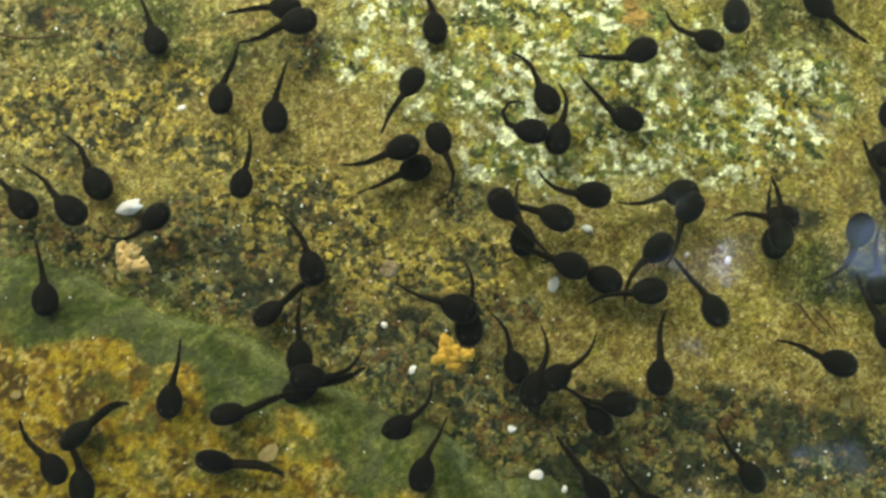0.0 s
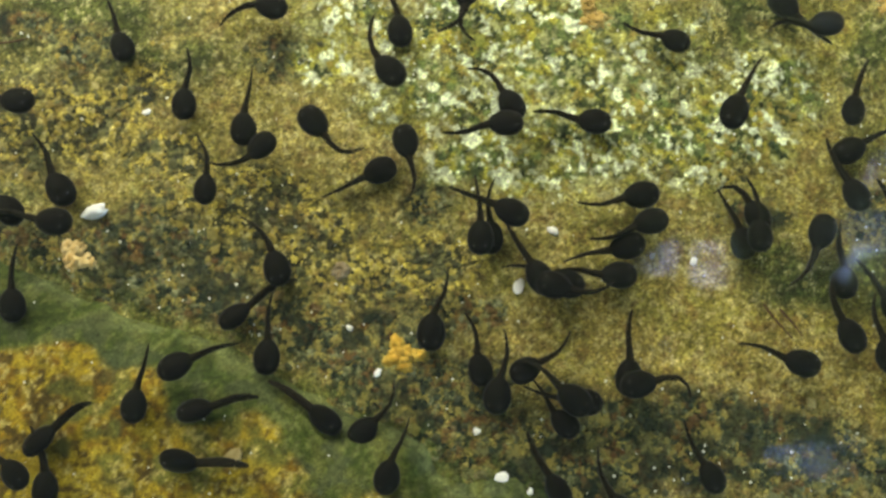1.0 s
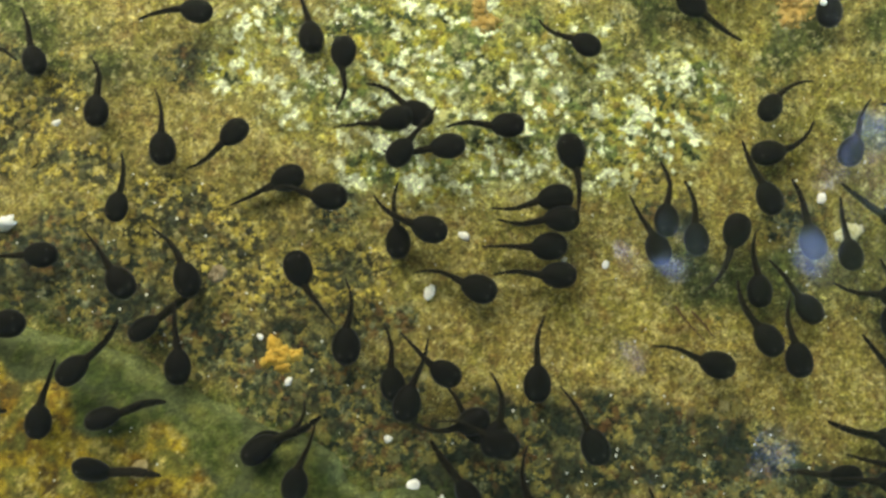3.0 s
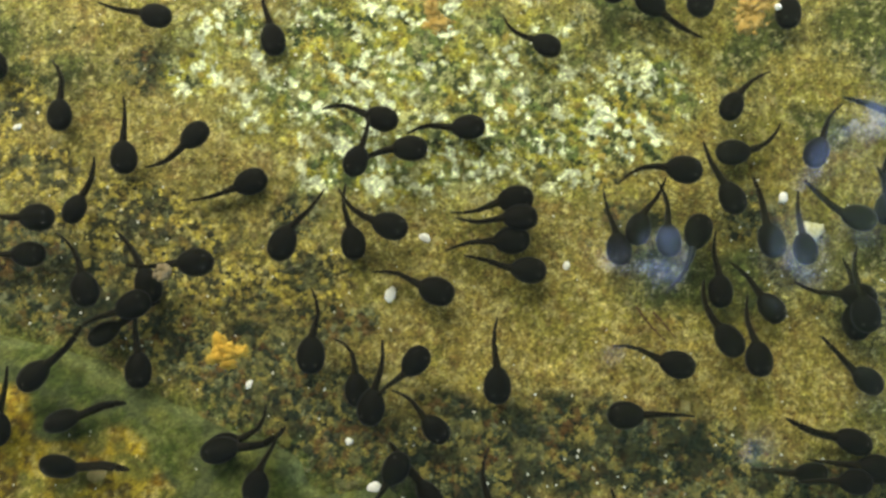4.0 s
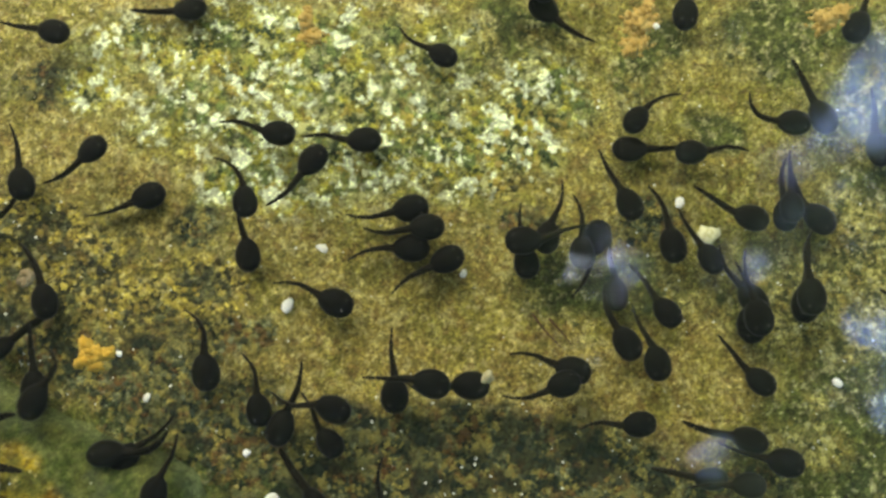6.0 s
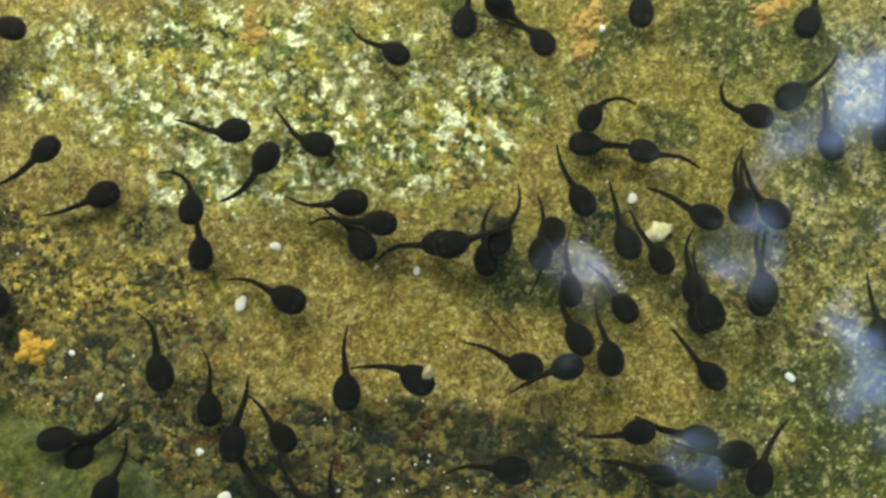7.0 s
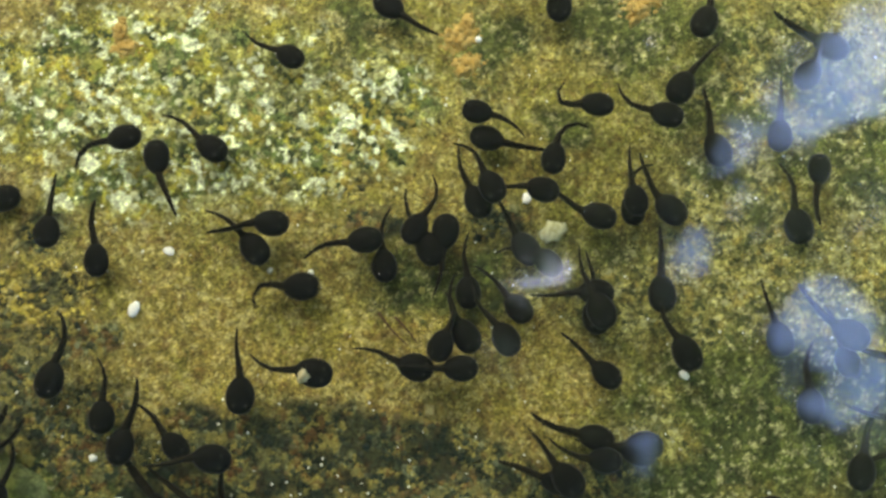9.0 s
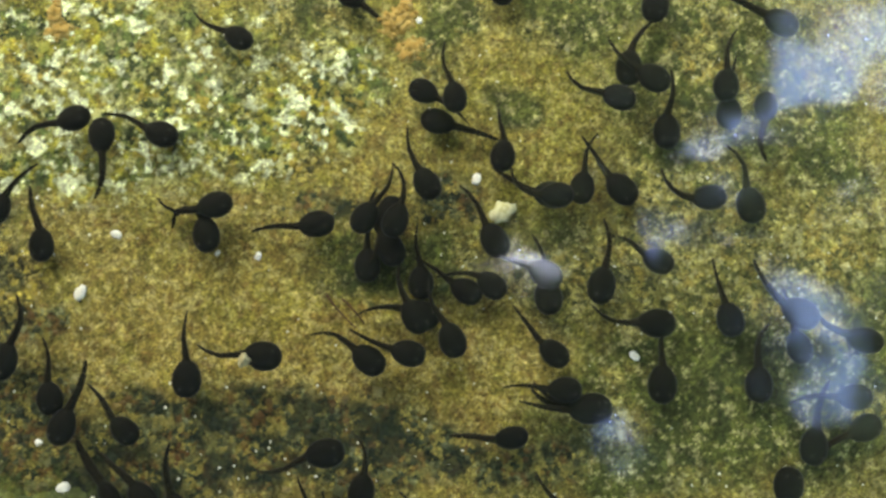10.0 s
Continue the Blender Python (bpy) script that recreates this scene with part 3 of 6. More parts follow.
# ---- pebbles, twigs and floating scraps ----
def pebble(x, y, size, material, label, seed, flat=0.5, long=1.2, rough=0.13):
    rng = random.Random(seed)
    wob = [rng.uniform(-1, 1) for _ in range(6)]

    def shape(u, a):
        r = math.sin(math.pi * u) ** 0.8
        bulge = 1 + 0.16 * wob[0] * math.cos(2 * a + wob[1] * 3) + 0.12 * wob[2] * math.cos(3 * a + wob[3] * 3) + 0.08 * wob[4] * math.cos(5 * a)
        bulge *= 1 + rng.uniform(-rough, rough)
        return Vector((long * r * bulge * math.cos(a), r * bulge * math.sin(a), -math.cos(math.pi * u) * flat)) * size
    ob = part("pebble", ball(bmesh.new(), 8, 12, shape), material)
    floor = max(float(bed_height(np.array([x]), np.array([y]))[0]), float(rock_height(np.array([x]), np.array([y]))[0]))
    ob.matrix_basis = pose(x, y, floor + size * flat * 0.55, 0, 0, rng.uniform(0, 180))
    return tagged(ob, label, "pebble", group="pale pebbles on the bed")


for k, (x, y, r) in enumerate([(0.0416, 0.0617, 0.0026), (0.0546, 0.0832, 0.0019), (0.0262, 0.0075, 0.0014), (0.0356, -0.0091, 0.0024),
                               (-0.0110, 0.0286, 0.0015), (0.0926, 0.0742, 0.0011), (0.1080, 0.0721, 0.0015), (0.2458, 0.0279, 0.0018),
                               (-0.1034, 0.1281, 0.0015), (0.0460, -0.0139, 0.0013), (0.1916, 0.0976, 0.0021), (-0.0220, 0.0452, 0.0012)]):
    pebble(x, y, 0.84 * r, QUARTZ, "small smooth white quartz pebble on the silt" if r > 0.002 else "tiny white quartz chip on the silt", k, long=1.35)
pebble(-0.1203, 0.0885, 0.0027, QUARTZ, "jagged white quartz lump beside dark grit", 31, 0.8, 1.5, 0.38)
pebble(0.2006, 0.0842, 0.0038, CREAM, "knobbly cream-yellow stone among green algae", 32, 0.6, 1.15, 0.42)


def twig(a, b, z, r, sag, label):
    p, q = Vector((*a, z)), Vector((*b, z))
    side = (q - p).cross(Vector((0, 0, 1)))
    pts = [p.lerp(q, k / 5) + side * sag * math.sin(math.pi * k / 5) for k in range(6)]
    return tagged(part("twig", tube(bmesh.new(), pts, [r * (1 - 0.1 * k) for k in range(6)], 6), TWIG), label, "twig")


twig((-0.1850, 0.1600), (-0.1500, 0.1565), 0.0030, 0.0007, 0.12, "thin reddish-brown bent twig on the silt")
twig((0.1330, 0.0566), (0.1440, 0.0430), 0.0028, 0.0005, 0.03, "thin dark straw lying on the silt")
twig((0.1390, 0.0545), (0.1475, 0.0440), 0.0028, 0.0005, -0.03, "thin dark straw lying on the silt")


def tinted_by_piece(name, dark, light):
    """Dull plant matter; each flake of a scrap has a tone of its own."""
    m = plain_material(name, dark, light, 420, 0.8, 0.12, 0.0003)
    nt = m.node_tree
    b = nt.nodes["Principled BSDF"]
    colour = b.inputs["Base Color"].links[0].from_socket
    vary = nt.nodes.new("ShaderNodeNewGeometry").outputs["Random Per Island"]
    nt.links.new(mix(nt, "MULTIPLY", 1.0, colour, ramp(nt, vary, [(0.0, (0.84, 0.82, 0.78)), (0.5, (1.0, 1.0, 1.0)), (1.0, (1.12, 1.15, 1.25))])), b.inputs["Base Color"])
    return m


ORANGE = tinted_by_piece("orange_leaf_pulp", (0.55, 0.330, 0.035), (0.74, 0.47, 0.075))
BEIGE = tinted_by_piece("beige_fluff", (0.52, 0.340, 0.110), (0.72, 0.55, 0.240))
RUST = tinted_by_piece("rusty_leaf_pulp", (0.42, 0.265, 0.058), (0.56, 0.400, 0.125))


def scrap(name, material, lobes, count, label, seed, fringe=0.32):
    """A rotting scrap at the surface: small curled flakes packed along its lobes (x, y, length, width, turn), looser at the rim."""
    rng = random.Random(seed)
    bm = bmesh.new()
    sizes = [l * w for _, _, l, w, _ in lobes]
    for k in range(count):
        cx, cy, long, wide, turn = rng.choices(lobes, sizes)[0]
        r, a = min(1.45, math.sqrt(rng.random()) * (1 + rng.gauss(0, fringe))), rng.uniform(0, 6.28)
        u, v = long * r * math.cos(a), wide * r * math.sin(a)
        c, s = math.cos(radians(turn)), math.sin(radians(turn))
        size = rng.uniform(0.0008, 0.0016) * (1.15 - 0.6 * r)
        m = Matrix.Translation((cx + u * c - v * s, cy + u * s + v * c, rng.uniform(-0.0003, 0.0003))) @ Euler((rng.gauss(0, 0.06), rng.gauss(0, 0.06), rng.uniform(0, 6.28))).to_matrix().to_4x4()
        n = 7
        rim = [(1 + rng.uniform(-0.35, 0.35)) for _ in range(n)]
        top = [bm.verts.new(m @ Vector((1.5 * size * q * math.cos(6.283 * j / n), size * q * math.sin(6.283 * j / n), 0.04 * size * math.cos(12.57 * j / n)))) for j, q in enumerate(rim)]
        up, low = bm.verts.new(m @ Vector((0, 0, 0.10 * size))), bm.verts.new(m @ Vector((0, 0, -0.08 * size)))
        for j in range(n):
            bm.faces.new((up, top[j], top[(j + 1) % n]))
            bm.faces.new((low, top[(j + 1) % n], top[j]))
    return tagged(part(name, bm, material), label, "leaf")


AFLOAT = WATER_Z - 0.001
star_leaf = scrap("leaf_scrap", ORANGE, [(0, 0, 0.0038, 0.0024, -12), (-0.0012, 0.0034, 0.0028, 0.0013, 100), (0.0040, -0.0006, 0.0026, 0.0012, -8), (-0.0036, -0.0006, 0.0022, 0.0011, 15), (0.0002, -0.0030, 0.0018, 0.0012, 90)],
                  230, "ragged star-shaped orange leaf scrap afloat", 9, 0.10)
top_leaf = scrap("leaf_scrap", RUST, [(0, -0.0010, 0.0038, 0.0026, 0), (-0.0012, 0.0036, 0.0030, 0.0018, 80), (-0.0016, 0.0064, 0.0022, 0.0014, 60)],
                 120, "blotchy rust-orange leaf scrap afloat", 4)
fluff = scrap("leaf_scrap", BEIGE, [(-0.0008, 0.0006, 0.0034, 0.0028, 60), (-0.0026, 0.0030, 0.0020, 0.0012, 100), (0.0036, -0.0022, 0.0032, 0.0012, -30), (-0.0006, -0.0028, 0.0022, 0.0016, 20)],
              170, "fluffy beige plant scrap afloat", 5, 0.16)
pair_leaf = scrap("leaf_scrap", RUST, [(0, 0, 0.0058, 0.0040, 20), (0.0030, 0.0042, 0.0032, 0.0020, 70)], 130, "faded rust leaf scrap afloat", 6)
pair_small = scrap("leaf_scrap", RUST, [(0, 0, 0.0046, 0.0028, -8), (-0.0018, -0.0016, 0.0022, 0.0018, 60)], 85, "small faded rust leaf scrap afloat", 7)
right_leaf = scrap("leaf_scrap", RUST, [(0, 0, 0.0060, 0.0030, -10), (0.0044, 0.0016, 0.0032, 0.0024, 30), (-0.0030, -0.0026, 0.0024, 0.0014, 60)], 120, "pinkish rust leaf scrap afloat", 8)

pink_fleck = scrap("leaf_scrap", tinted_by_piece("pinkish_film", (0.22, 0.165, 0.085), (0.36, 0.28, 0.160)), [(0, 0, 0.0024, 0.0018, 20)], 40, "faint pinkish-beige film of scum afloat", 15, 0.2)
# a small cream fleck at the water surface
cream_fleck = scrap("leaf_scrap", tinted_by_piece("cream_speck", (0.42, 0.35, 0.18), (0.62, 0.55, 0.32)), [(0, 0, 0.0014, 0.0008, 50)], 24, "tiny cream fleck afloat", 16, 0.12)
bubble = part("bubble", ball(bmesh.new(), 8, 12, lambda u, a: 0.0011 * Vector((math.sin(math.pi * u) * math.cos(a), math.sin(math.pi * u) * math.sin(a), 0.8 * math.cos(math.pi * u)))), QUARTZ)
tagged(bubble, "tiny white froth bubble afloat beside a leaf scrap", "bubble")


def stone_chip(x, y, long, wide, turn, seed):
    """A thin angular flake with a chipped rim, lying on the rock."""
    rng = random.Random(seed)
    rims = [rng.uniform(0.72, 1.1) for _ in range(9)]
    bm = bmesh.new()
    loops = [[bm.verts.new((k * long * q * math.cos(6.283 * j / 9), k * wide * q * math.sin(6.283 * j / 9), z)) for j, q in enumerate(rims)]
             for k, z in ((1.0, 0.0), (0.98, 0.0005), (0.85, 0.0008))]
    bm.faces.new(loops[0][::-1])
    bm.faces.new(loops[2])
    for a, b in zip(loops, loops[1:]):
        for j in range(9):
            bm.faces.new((a[j], a[(j + 1) % 9], b[(j + 1) % 9], b[j]))
    ob = part("stone_chip", bm, CHIP, smooth=False)
    ob.matrix_basis = pose(x, y, float(rock_height(np.array([x]), np.array([y]))[0]) + 0.0003, 0, 0, turn)
    return tagged(ob, "thin tan angular stone chip lying on the rock", "stone", group="tan chips on the rock")


CHIP = plain_material("tan_stone", (0.28, 0.215, 0.080), (0.46, 0.37, 0.165), 500, 0.7, 0.2, 0.0003)
stone_chip(-0.0607, -0.0018, 0.0046, 0.0030, 25, 1)
stone_chip(-0.0929, 0.0479, 0.0026, 0.0011, -15, 2)
stone_chip(-0.1520, 0.0170, 0.0022, 0.0018, 40, 3)


# ---- tadpoles ----
BODY_LONG, BODY_WIDE, BODY_HIGH = 0.0148, 0.0112, 0.0080
TAIL_FROM, TAIL_LONG, TAIL_NAMES = -0.0058, 0.0208, ("tail_base", "tail_middle", "tail_end", "tail_tip")
TAIL_PARTS = len(TAIL_NAMES)


def tail_half(s):
    """Half width of the tail at s, 0 to 1 along it."""
    return 0.0012 * (1 - s) ** 0.75 + 0.0007 * math.exp(-s / 0.1) + 0.00022


def tail_piece(bm, s0, s1):
    long = TAIL_LONG * (s1 - s0)

    def shape(u, a):
        s = s0 + (s1 - s0) * u
        cap = 1.0 if 0 < u < 1 else 0.0
        over = 0.0009 * (1 - s0)
        x = -u * (long + 2 * over) + over
        high = 0.0024 * (0.55 + 0.9 * s) * (1 - s) ** 0.6 + 0.0004
        return Vector((x, cap * tail_half(s) * math.cos(a), cap * high * math.sin(a)))
    return ball(bm, 8, 10, shape)


def body_shape(u, a):
    x = BODY_LONG / 2 * math.cos(math.pi * u)
    r = math.sin(math.pi * u) ** 0.9
    t = x / (BODY_LONG / 2)
    r *= 1.0 + 0.07 * t - (0.12 * t * t if t < 0 else 0.0)
    high = BODY_HIGH / 2 * (1.0 if math.sin(a) > 0 else 0.85)
    return Vector((x, BODY_WIDE / 2 * r * math.cos(a), high * r * math.sin(a)))


def eye_piece(bm):
    return ball(bm, 6, 8, lambda u, a: 0.00036 * Vector((math.sin(math.pi * u) * math.cos(a), math.sin(math.pi * u) * math.sin(a), math.cos(math.pi * u))))


def first_tadpole():
    tad = tagged(new("tadpole"), "plump black tadpole with a slender tapering tail", "tadpole", "tadpoles in the pond")
    part("body", ball(bmesh.new(), 14, 18, body_shape), SKIN, tad)
    for side in (-1, 1):
        part("eye", eye_piece(bmesh.new()), EYE, tad).location = (0.0040, side * 0.0022, 0.0033)
    for k, name in enumerate(TAIL_NAMES):
        part(name, tail_piece(bmesh.new(), k / TAIL_PARTS, (k + 1) / TAIL_PARTS), TAIL, tad)
    return tad


def tail_poses(bend, wave):
    """Poses of the tail pieces, in the body's space, for a tail that bends by so many degrees in all, with an S-wave on top."""
    at, turn, made = Vector((TAIL_FROM, 0, 0)), 0.0, []
    for k in range(TAIL_PARTS):
        turn += bend * (0.20, 0.26, 0.27, 0.27)[k] + wave * (-0.5, 0.1, 0.9, 0.6)[k]
        made.append(pose(at.x, at.y, at.z, 0, 0, turn))
        at = at - TAIL_LONG / TAIL_PARTS * Vector((math.cos(radians(turn)), math.sin(radians(turn)), 0))
    return made


# tadpoles that lie over on one side, by number: degrees
LEANING = {45: 48, 48: -50, 49: 50, 52: 40, 41: 40, 82: 45, 85: -35, 84: 35, 107: 40, 51: 20}


def between(rows, t):
    """Heading, bend and speed of a tadpole at a time."""
    if t <= rows[0][0]:
        return rows[0][4], rows[0][5], 0.0
    for a, b in zip(rows, rows[1:]):
        if t <= b[0]:
            f = (t - a[0]) / (b[0] - a[0])
            speed = math.dist(a[1:4], b[1:4]) / (b[0] - a[0])
            return a[4] + (b[4] - a[4]) * f, a[5] + (b[5] - a[5]) * f, speed
    return rows[-1][4], rows[-1][5], 0.0


def swim(tad, rows, seed, lean):
    """Key one tadpole: rows of seconds, x, y, z, heading, tail bend."""
    rng = random.Random(seed)
    full = list(rows)
    if full[0][0] > 0:
        full.insert(0, (0.0, *full[0][1:]))
    if full[-1][0] < 10:
        full.append((10.0, *full[-1][1:]))
    keyed = []
    for a, b in zip(full, full[1:]):
        n = int(abs(b[4] - a[4]) // 80) + 1
        for k in range(n):
            keyed.append(tuple(p + (q - p) * k / n for p, q in zip(a, b)))
    keyed.append(full[-1])
    walk(tad, [(r[0], pose(r[1], r[2], r[3], lean, 0, r[4])) for r in keyed])
    beat, start, rest = rng.uniform(2.0, 3.0), rng.uniform(0, 6.28), rng.uniform(2, 7)
    curl = rng.uniform(-26, 26)
    tails = [[] for _ in TAIL_NAMES]
    t = 0.0
    while t < 10.001:
        _, bend, speed = between(full, t)
        quick = min(1.0, speed / 0.05)
        now = bend * (1 - 0.35 * quick) + (rest + 32 * quick) * math.sin(6.28 * (beat if quick > 0.3 else 0.45) * t + start)
        for rowset, m in zip(tails, tail_poses(now, curl + 30 * quick * math.cos(6.28 * beat * t + start))):
            rowset.append((t, m))
        t = round(t + (0.1 if quick > 0.3 else 0.5), 3)
        t = min(t, 10.0) if t < 10.4 else t
        if rowset[-1][0] >= 10.0:
            break
    pieces = [c for c in tad.children if c.name.startswith("tail")]
    for piece, rowset in zip(sorted(pieces, key=lambda c: TAIL_NAMES.index(c.name.split(".")[0])), tails):
        walk(piece, rowset)


def motions():
    drift = {
        star_leaf: [(0, 0.0031, 0.0332, 10), (2.5, -0.0017, 0.0359, 12), (5, -0.0060, 0.0409, 16), (7, -0.0074, 0.0440, 20), (10, -0.0090, 0.0480, 24)],
        top_leaf: [(0, 0.0606, 0.1428, 4), (5, 0.0603, 0.1440, 2), (10, 0.0597, 0.1394, 0)],
        fluff: [(0, -0.0973, 0.0613, 0), (1, -0.1009, 0.0637, 4), (2, -0.1031, 0.0677, 8), (10, -0.1300, 0.0900, 20)],
        pair_leaf: [(0, 0.1600, 0.1540, 0), (4.5, 0.1626, 0.1480, 4), (7, 0.1667, 0.1424, 8), (10, 0.1672, 0.1354, 12)],
        pair_small: [(0, 0.1560, 0.1500, 0), (4.5, 0.1608, 0.1409, 5), (7, 0.1654, 0.1339, 9), (10, 0.1707, 0.1259, 14)],
        right_leaf: [(0, 0.2250, 0.1430, 0), (5.5, 0.2257, 0.1439, 5), (10, 0.2256, 0.1452, 12)],
    }
    drift[pink_fleck] = [(0, -0.0166, 0.0589, 0), (2, -0.0203, 0.0605, 3), (4, -0.0246, 0.0634, 6), (5, -0.0265, 0.0651, 8), (10, -0.0350, 0.0730, 15)]
    drift[cream_fleck] = [(0, 0.1180, -0.0350, -20), (4.2, 0.1180, -0.0300, -10), (5, 0.1158, 0.0332, -5), (7, 0.1124, 0.0330, 0), (8.5, 0.1136, 0.0329, 10), (10, 0.1160, 0.0312, 15)]
    drift[bubble] = [(0, 0.1670, 0.1530, 0), (4, 0.1694, 0.1473, 0), (8, 0.1722, 0.1386, 0), (10, 0.1738, 0.1352, 0)]
    for ob, rows in drift.items():
        walk(ob, [(t, pose(x, y, AFLOAT, 0, 0, turn)) for t, x, y, turn in rows])
    first = first_tadpole()
    tracks = [
        [(0, -0.1138, 0.1536, 0.0045, -67, -2), (1, -0.1129, 0.1528, 0.0045, -68, -2), (2.5, -0.1114, 0.1517, 0.0045, -72, -2)],
        [(0, -0.0869, 0.1305, 0.0053, -92, -40), (0.5, -0.0876, 0.1296, 0.0053, -89, -11), (2, -0.0866, 0.1311, 0.0053, -87, 7), (4, -0.0850, 0.1314, 0.0053, -87, 11), (5, -0.0838, 0.1311, 0.0053, -82, 11)],
        [(0, -0.0656, 0.1235, 0.0061, -86, -30), (0.5, -0.0648, 0.1217, 0.0061, -86, -0), (1, -0.0640, 0.1202, 0.0061, -88, -22), (1.5, -0.0630, 0.1184, 0.0061, -90, 10), (2, -0.0626, 0.1172, 0.0061, -76, -31), (2.5, -0.0609, 0.1166, 0.0061, -83, 11), (4, -0.0593, 0.1143, 0.0061, -83, -14), (4.5, -0.0596, 0.1121, 0.0061, -83, -2), (5, -0.0591, 0.1111, 0.0061, -81, 3), (5.5, -0.0587, 0.1100, 0.0061, -78, -4)],
        [(0, -0.0770, 0.0971, 0.0069, -100, 7), (0.5, -0.0775, 0.0957, 0.0069, -92, 7), (1, -0.0773, 0.0964, 0.0069, -92, 30), (1.5, -0.0765, 0.0949, 0.0069, -87, -27), (2, -0.0759, 0.0940, 0.0069, -87, 34), (2.5, -0.0757, 0.0935, 0.0069, -89, 20), (4, -0.0767, 0.0943, 0.0069, -116, 10), (4.5, -0.0773, 0.0916, 0.0069, -118, -21), (5, -0.0762, 0.0917, 0.0069, -144, 26), (5.5, -0.0729, 0.0926, 0.0069, -145, 26)],
        [(0, -0.1075, 0.0829, 0.0105, 45, -49), (0.5, -0.0805, 0.0999, 0.0105, 44, -20), (1, -0.0559, 0.1126, 0.0105, 44, -36), (1.5, -0.0354, 0.1213, 0.0105, 37, -7), (2, -0.0328, 0.1218, 0.0105, 40, -17), (2.5, -0.0322, 0.1212, 0.0105, 42, -9), (4, -0.0315, 0.1213, 0.0105, 43, -12), (5, -0.0307, 0.1215, 0.0105, 41, -6), (7, -0.0300, 0.1212, 0.0105, 41, -10), (8, -0.0262, 0.1226, 0.0105, 46, -10)],
        [(0, -0.1321, 0.0964, 0.0053, -55, -4), (0.5, -0.1320, 0.0962, 0.0053, -55, -15), (1, -0.1326, 0.0960, 0.0053, -55, -11), (2, -0.1326, 0.0966, 0.0053, -39, -11)],
        [(0, -0.1377, 0.0845, 0.0141, -36, -15), (0.5, -0.1364, 0.0846, 0.0141, -29, -26), (1, -0.1304, 0.0822, 0.0141, -4, -26), (1.5, -0.0936, 0.0781, 0.0141, 3, -59), (2, -0.0432, 0.0897, 0.0141, 19, 14), (2.5, 0.0056, 0.1029, 0.0141, 38, -16), (4, 0.0030, 0.0797, 0.0141, -114, -25), (4.5, -0.0012, 0.0522, 0.0141, -109, 2), (5, 0.0143, 0.0378, 0.0141, -94, 2), (5.5, -0.0072, 0.0332, 0.0141, -89, 2), (6.2, -0.0700, 0.0200, 0.0141, -130, 20), (6.8, -0.1300, -0.0300, 0.0141, -140, 0)],
        [(0, -0.1945, 0.1319, 0.0119, 1, 0), (0.5, -0.1744, 0.1311, 0.0119, 1, 0), (1, -0.1485, 0.1285, 0.0119, -4, 0), (1.5, -0.1207, 0.1081, 0.0119, -72, 103), (2, -0.1002, 0.0880, 0.0119, -15, -107), (2.5, -0.0758, 0.0665, 0.0119, -31, -11), (4, -0.0695, 0.0636, 0.0119, -76, 29), (4.5, -0.0696, 0.0630, 0.0119, -73, 9), (5.5, -0.0685, 0.0640, 0.0119, -77, 9)],
        [(0, -0.0116, 0.1048, 0.0045, 24, 9), (1, -0.0117, 0.1050, 0.0045, 23, 2), (2, -0.0118, 0.1043, 0.0045, 23, 6), (2.5, -0.0126, 0.1050, 0.0045, 25, 0), (4, -0.0114, 0.1046, 0.0045, 20, 0), (5, -0.0108, 0.1046, 0.0045, 22, -4), (5.5, -0.0110, 0.1043, 0.0045, 21, -6), (7, -0.0102, 0.1045, 0.0045, 21, -3), (7.5, -0.0099, 0.1042, 0.0045, 21, -5), (8, -0.0103, 0.1048, 0.0045, 16, -5), (9, -0.0075, 0.1057, 0.0045, 18, -5)],
        [(0, -0.0027, 0.1151, 0.0103, 111, -21), (1, -0.0018, 0.1151, 0.0103, 101, -7), (2, 0.0034, 0.1177, 0.0103, 86, -7), (2.5, -0.0004, 0.1206, 0.0103, 76, -45), (2.7, 0.0036, 0.1307, 0.0103, 81, -45), (4, 0.0134, 0.2018, 0.0103, 86, -45)],
        [(0, -0.0163, 0.1105, 0.0131, 22, -12), (0.5, 0.0069, 0.1200, 0.0131, 13, -6), (1, 0.0356, 0.1218, 0.0131, 1, -10), (1.5, 0.0461, 0.1170, 0.0131, -1, -33), (2, 0.0469, 0.1155, 0.0131, 0, -9), (2.5, 0.0479, 0.1152, 0.0131, 10, -12), (4, 0.0494, 0.1149, 0.0131, -1, 38), (4.5, 0.0511, 0.1144, 0.0131, 20, -6), (5, 0.0515, 0.1146, 0.0131, 45, -22), (5.5, 0.0522, 0.1145, 0.0131, 48, -8), (7, 0.0533, 0.1146, 0.0131, 55, -20), (7.5, 0.0535, 0.1145, 0.0131, 62, -51), (8, 0.0543, 0.1160, 0.0131, 80, -35), (8.5, 0.0546, 0.1166, 0.0131, 90, 17), (9, 0.0537, 0.1169, 0.0131, 95, 36), (10, 0.0537, 0.1183, 0.0131, 90, -5)],
        [(0, 0.0212, 0.0891, 0.0169, 130, 0), (0.5, -0.0074, 0.1032, 0.0169, 155, -50), (1, -0.0357, 0.1204, 0.0169, 131, 53), (1.5, -0.0657, 0.1348, 0.0169, 158, -62), (2, -0.0960, 0.1494, 0.0169, 160, -48), (2.5, -0.1184, 0.1518, 0.0169, 178, -14), (4, -0.1505, 0.1598, 0.0169, 179, -14)],
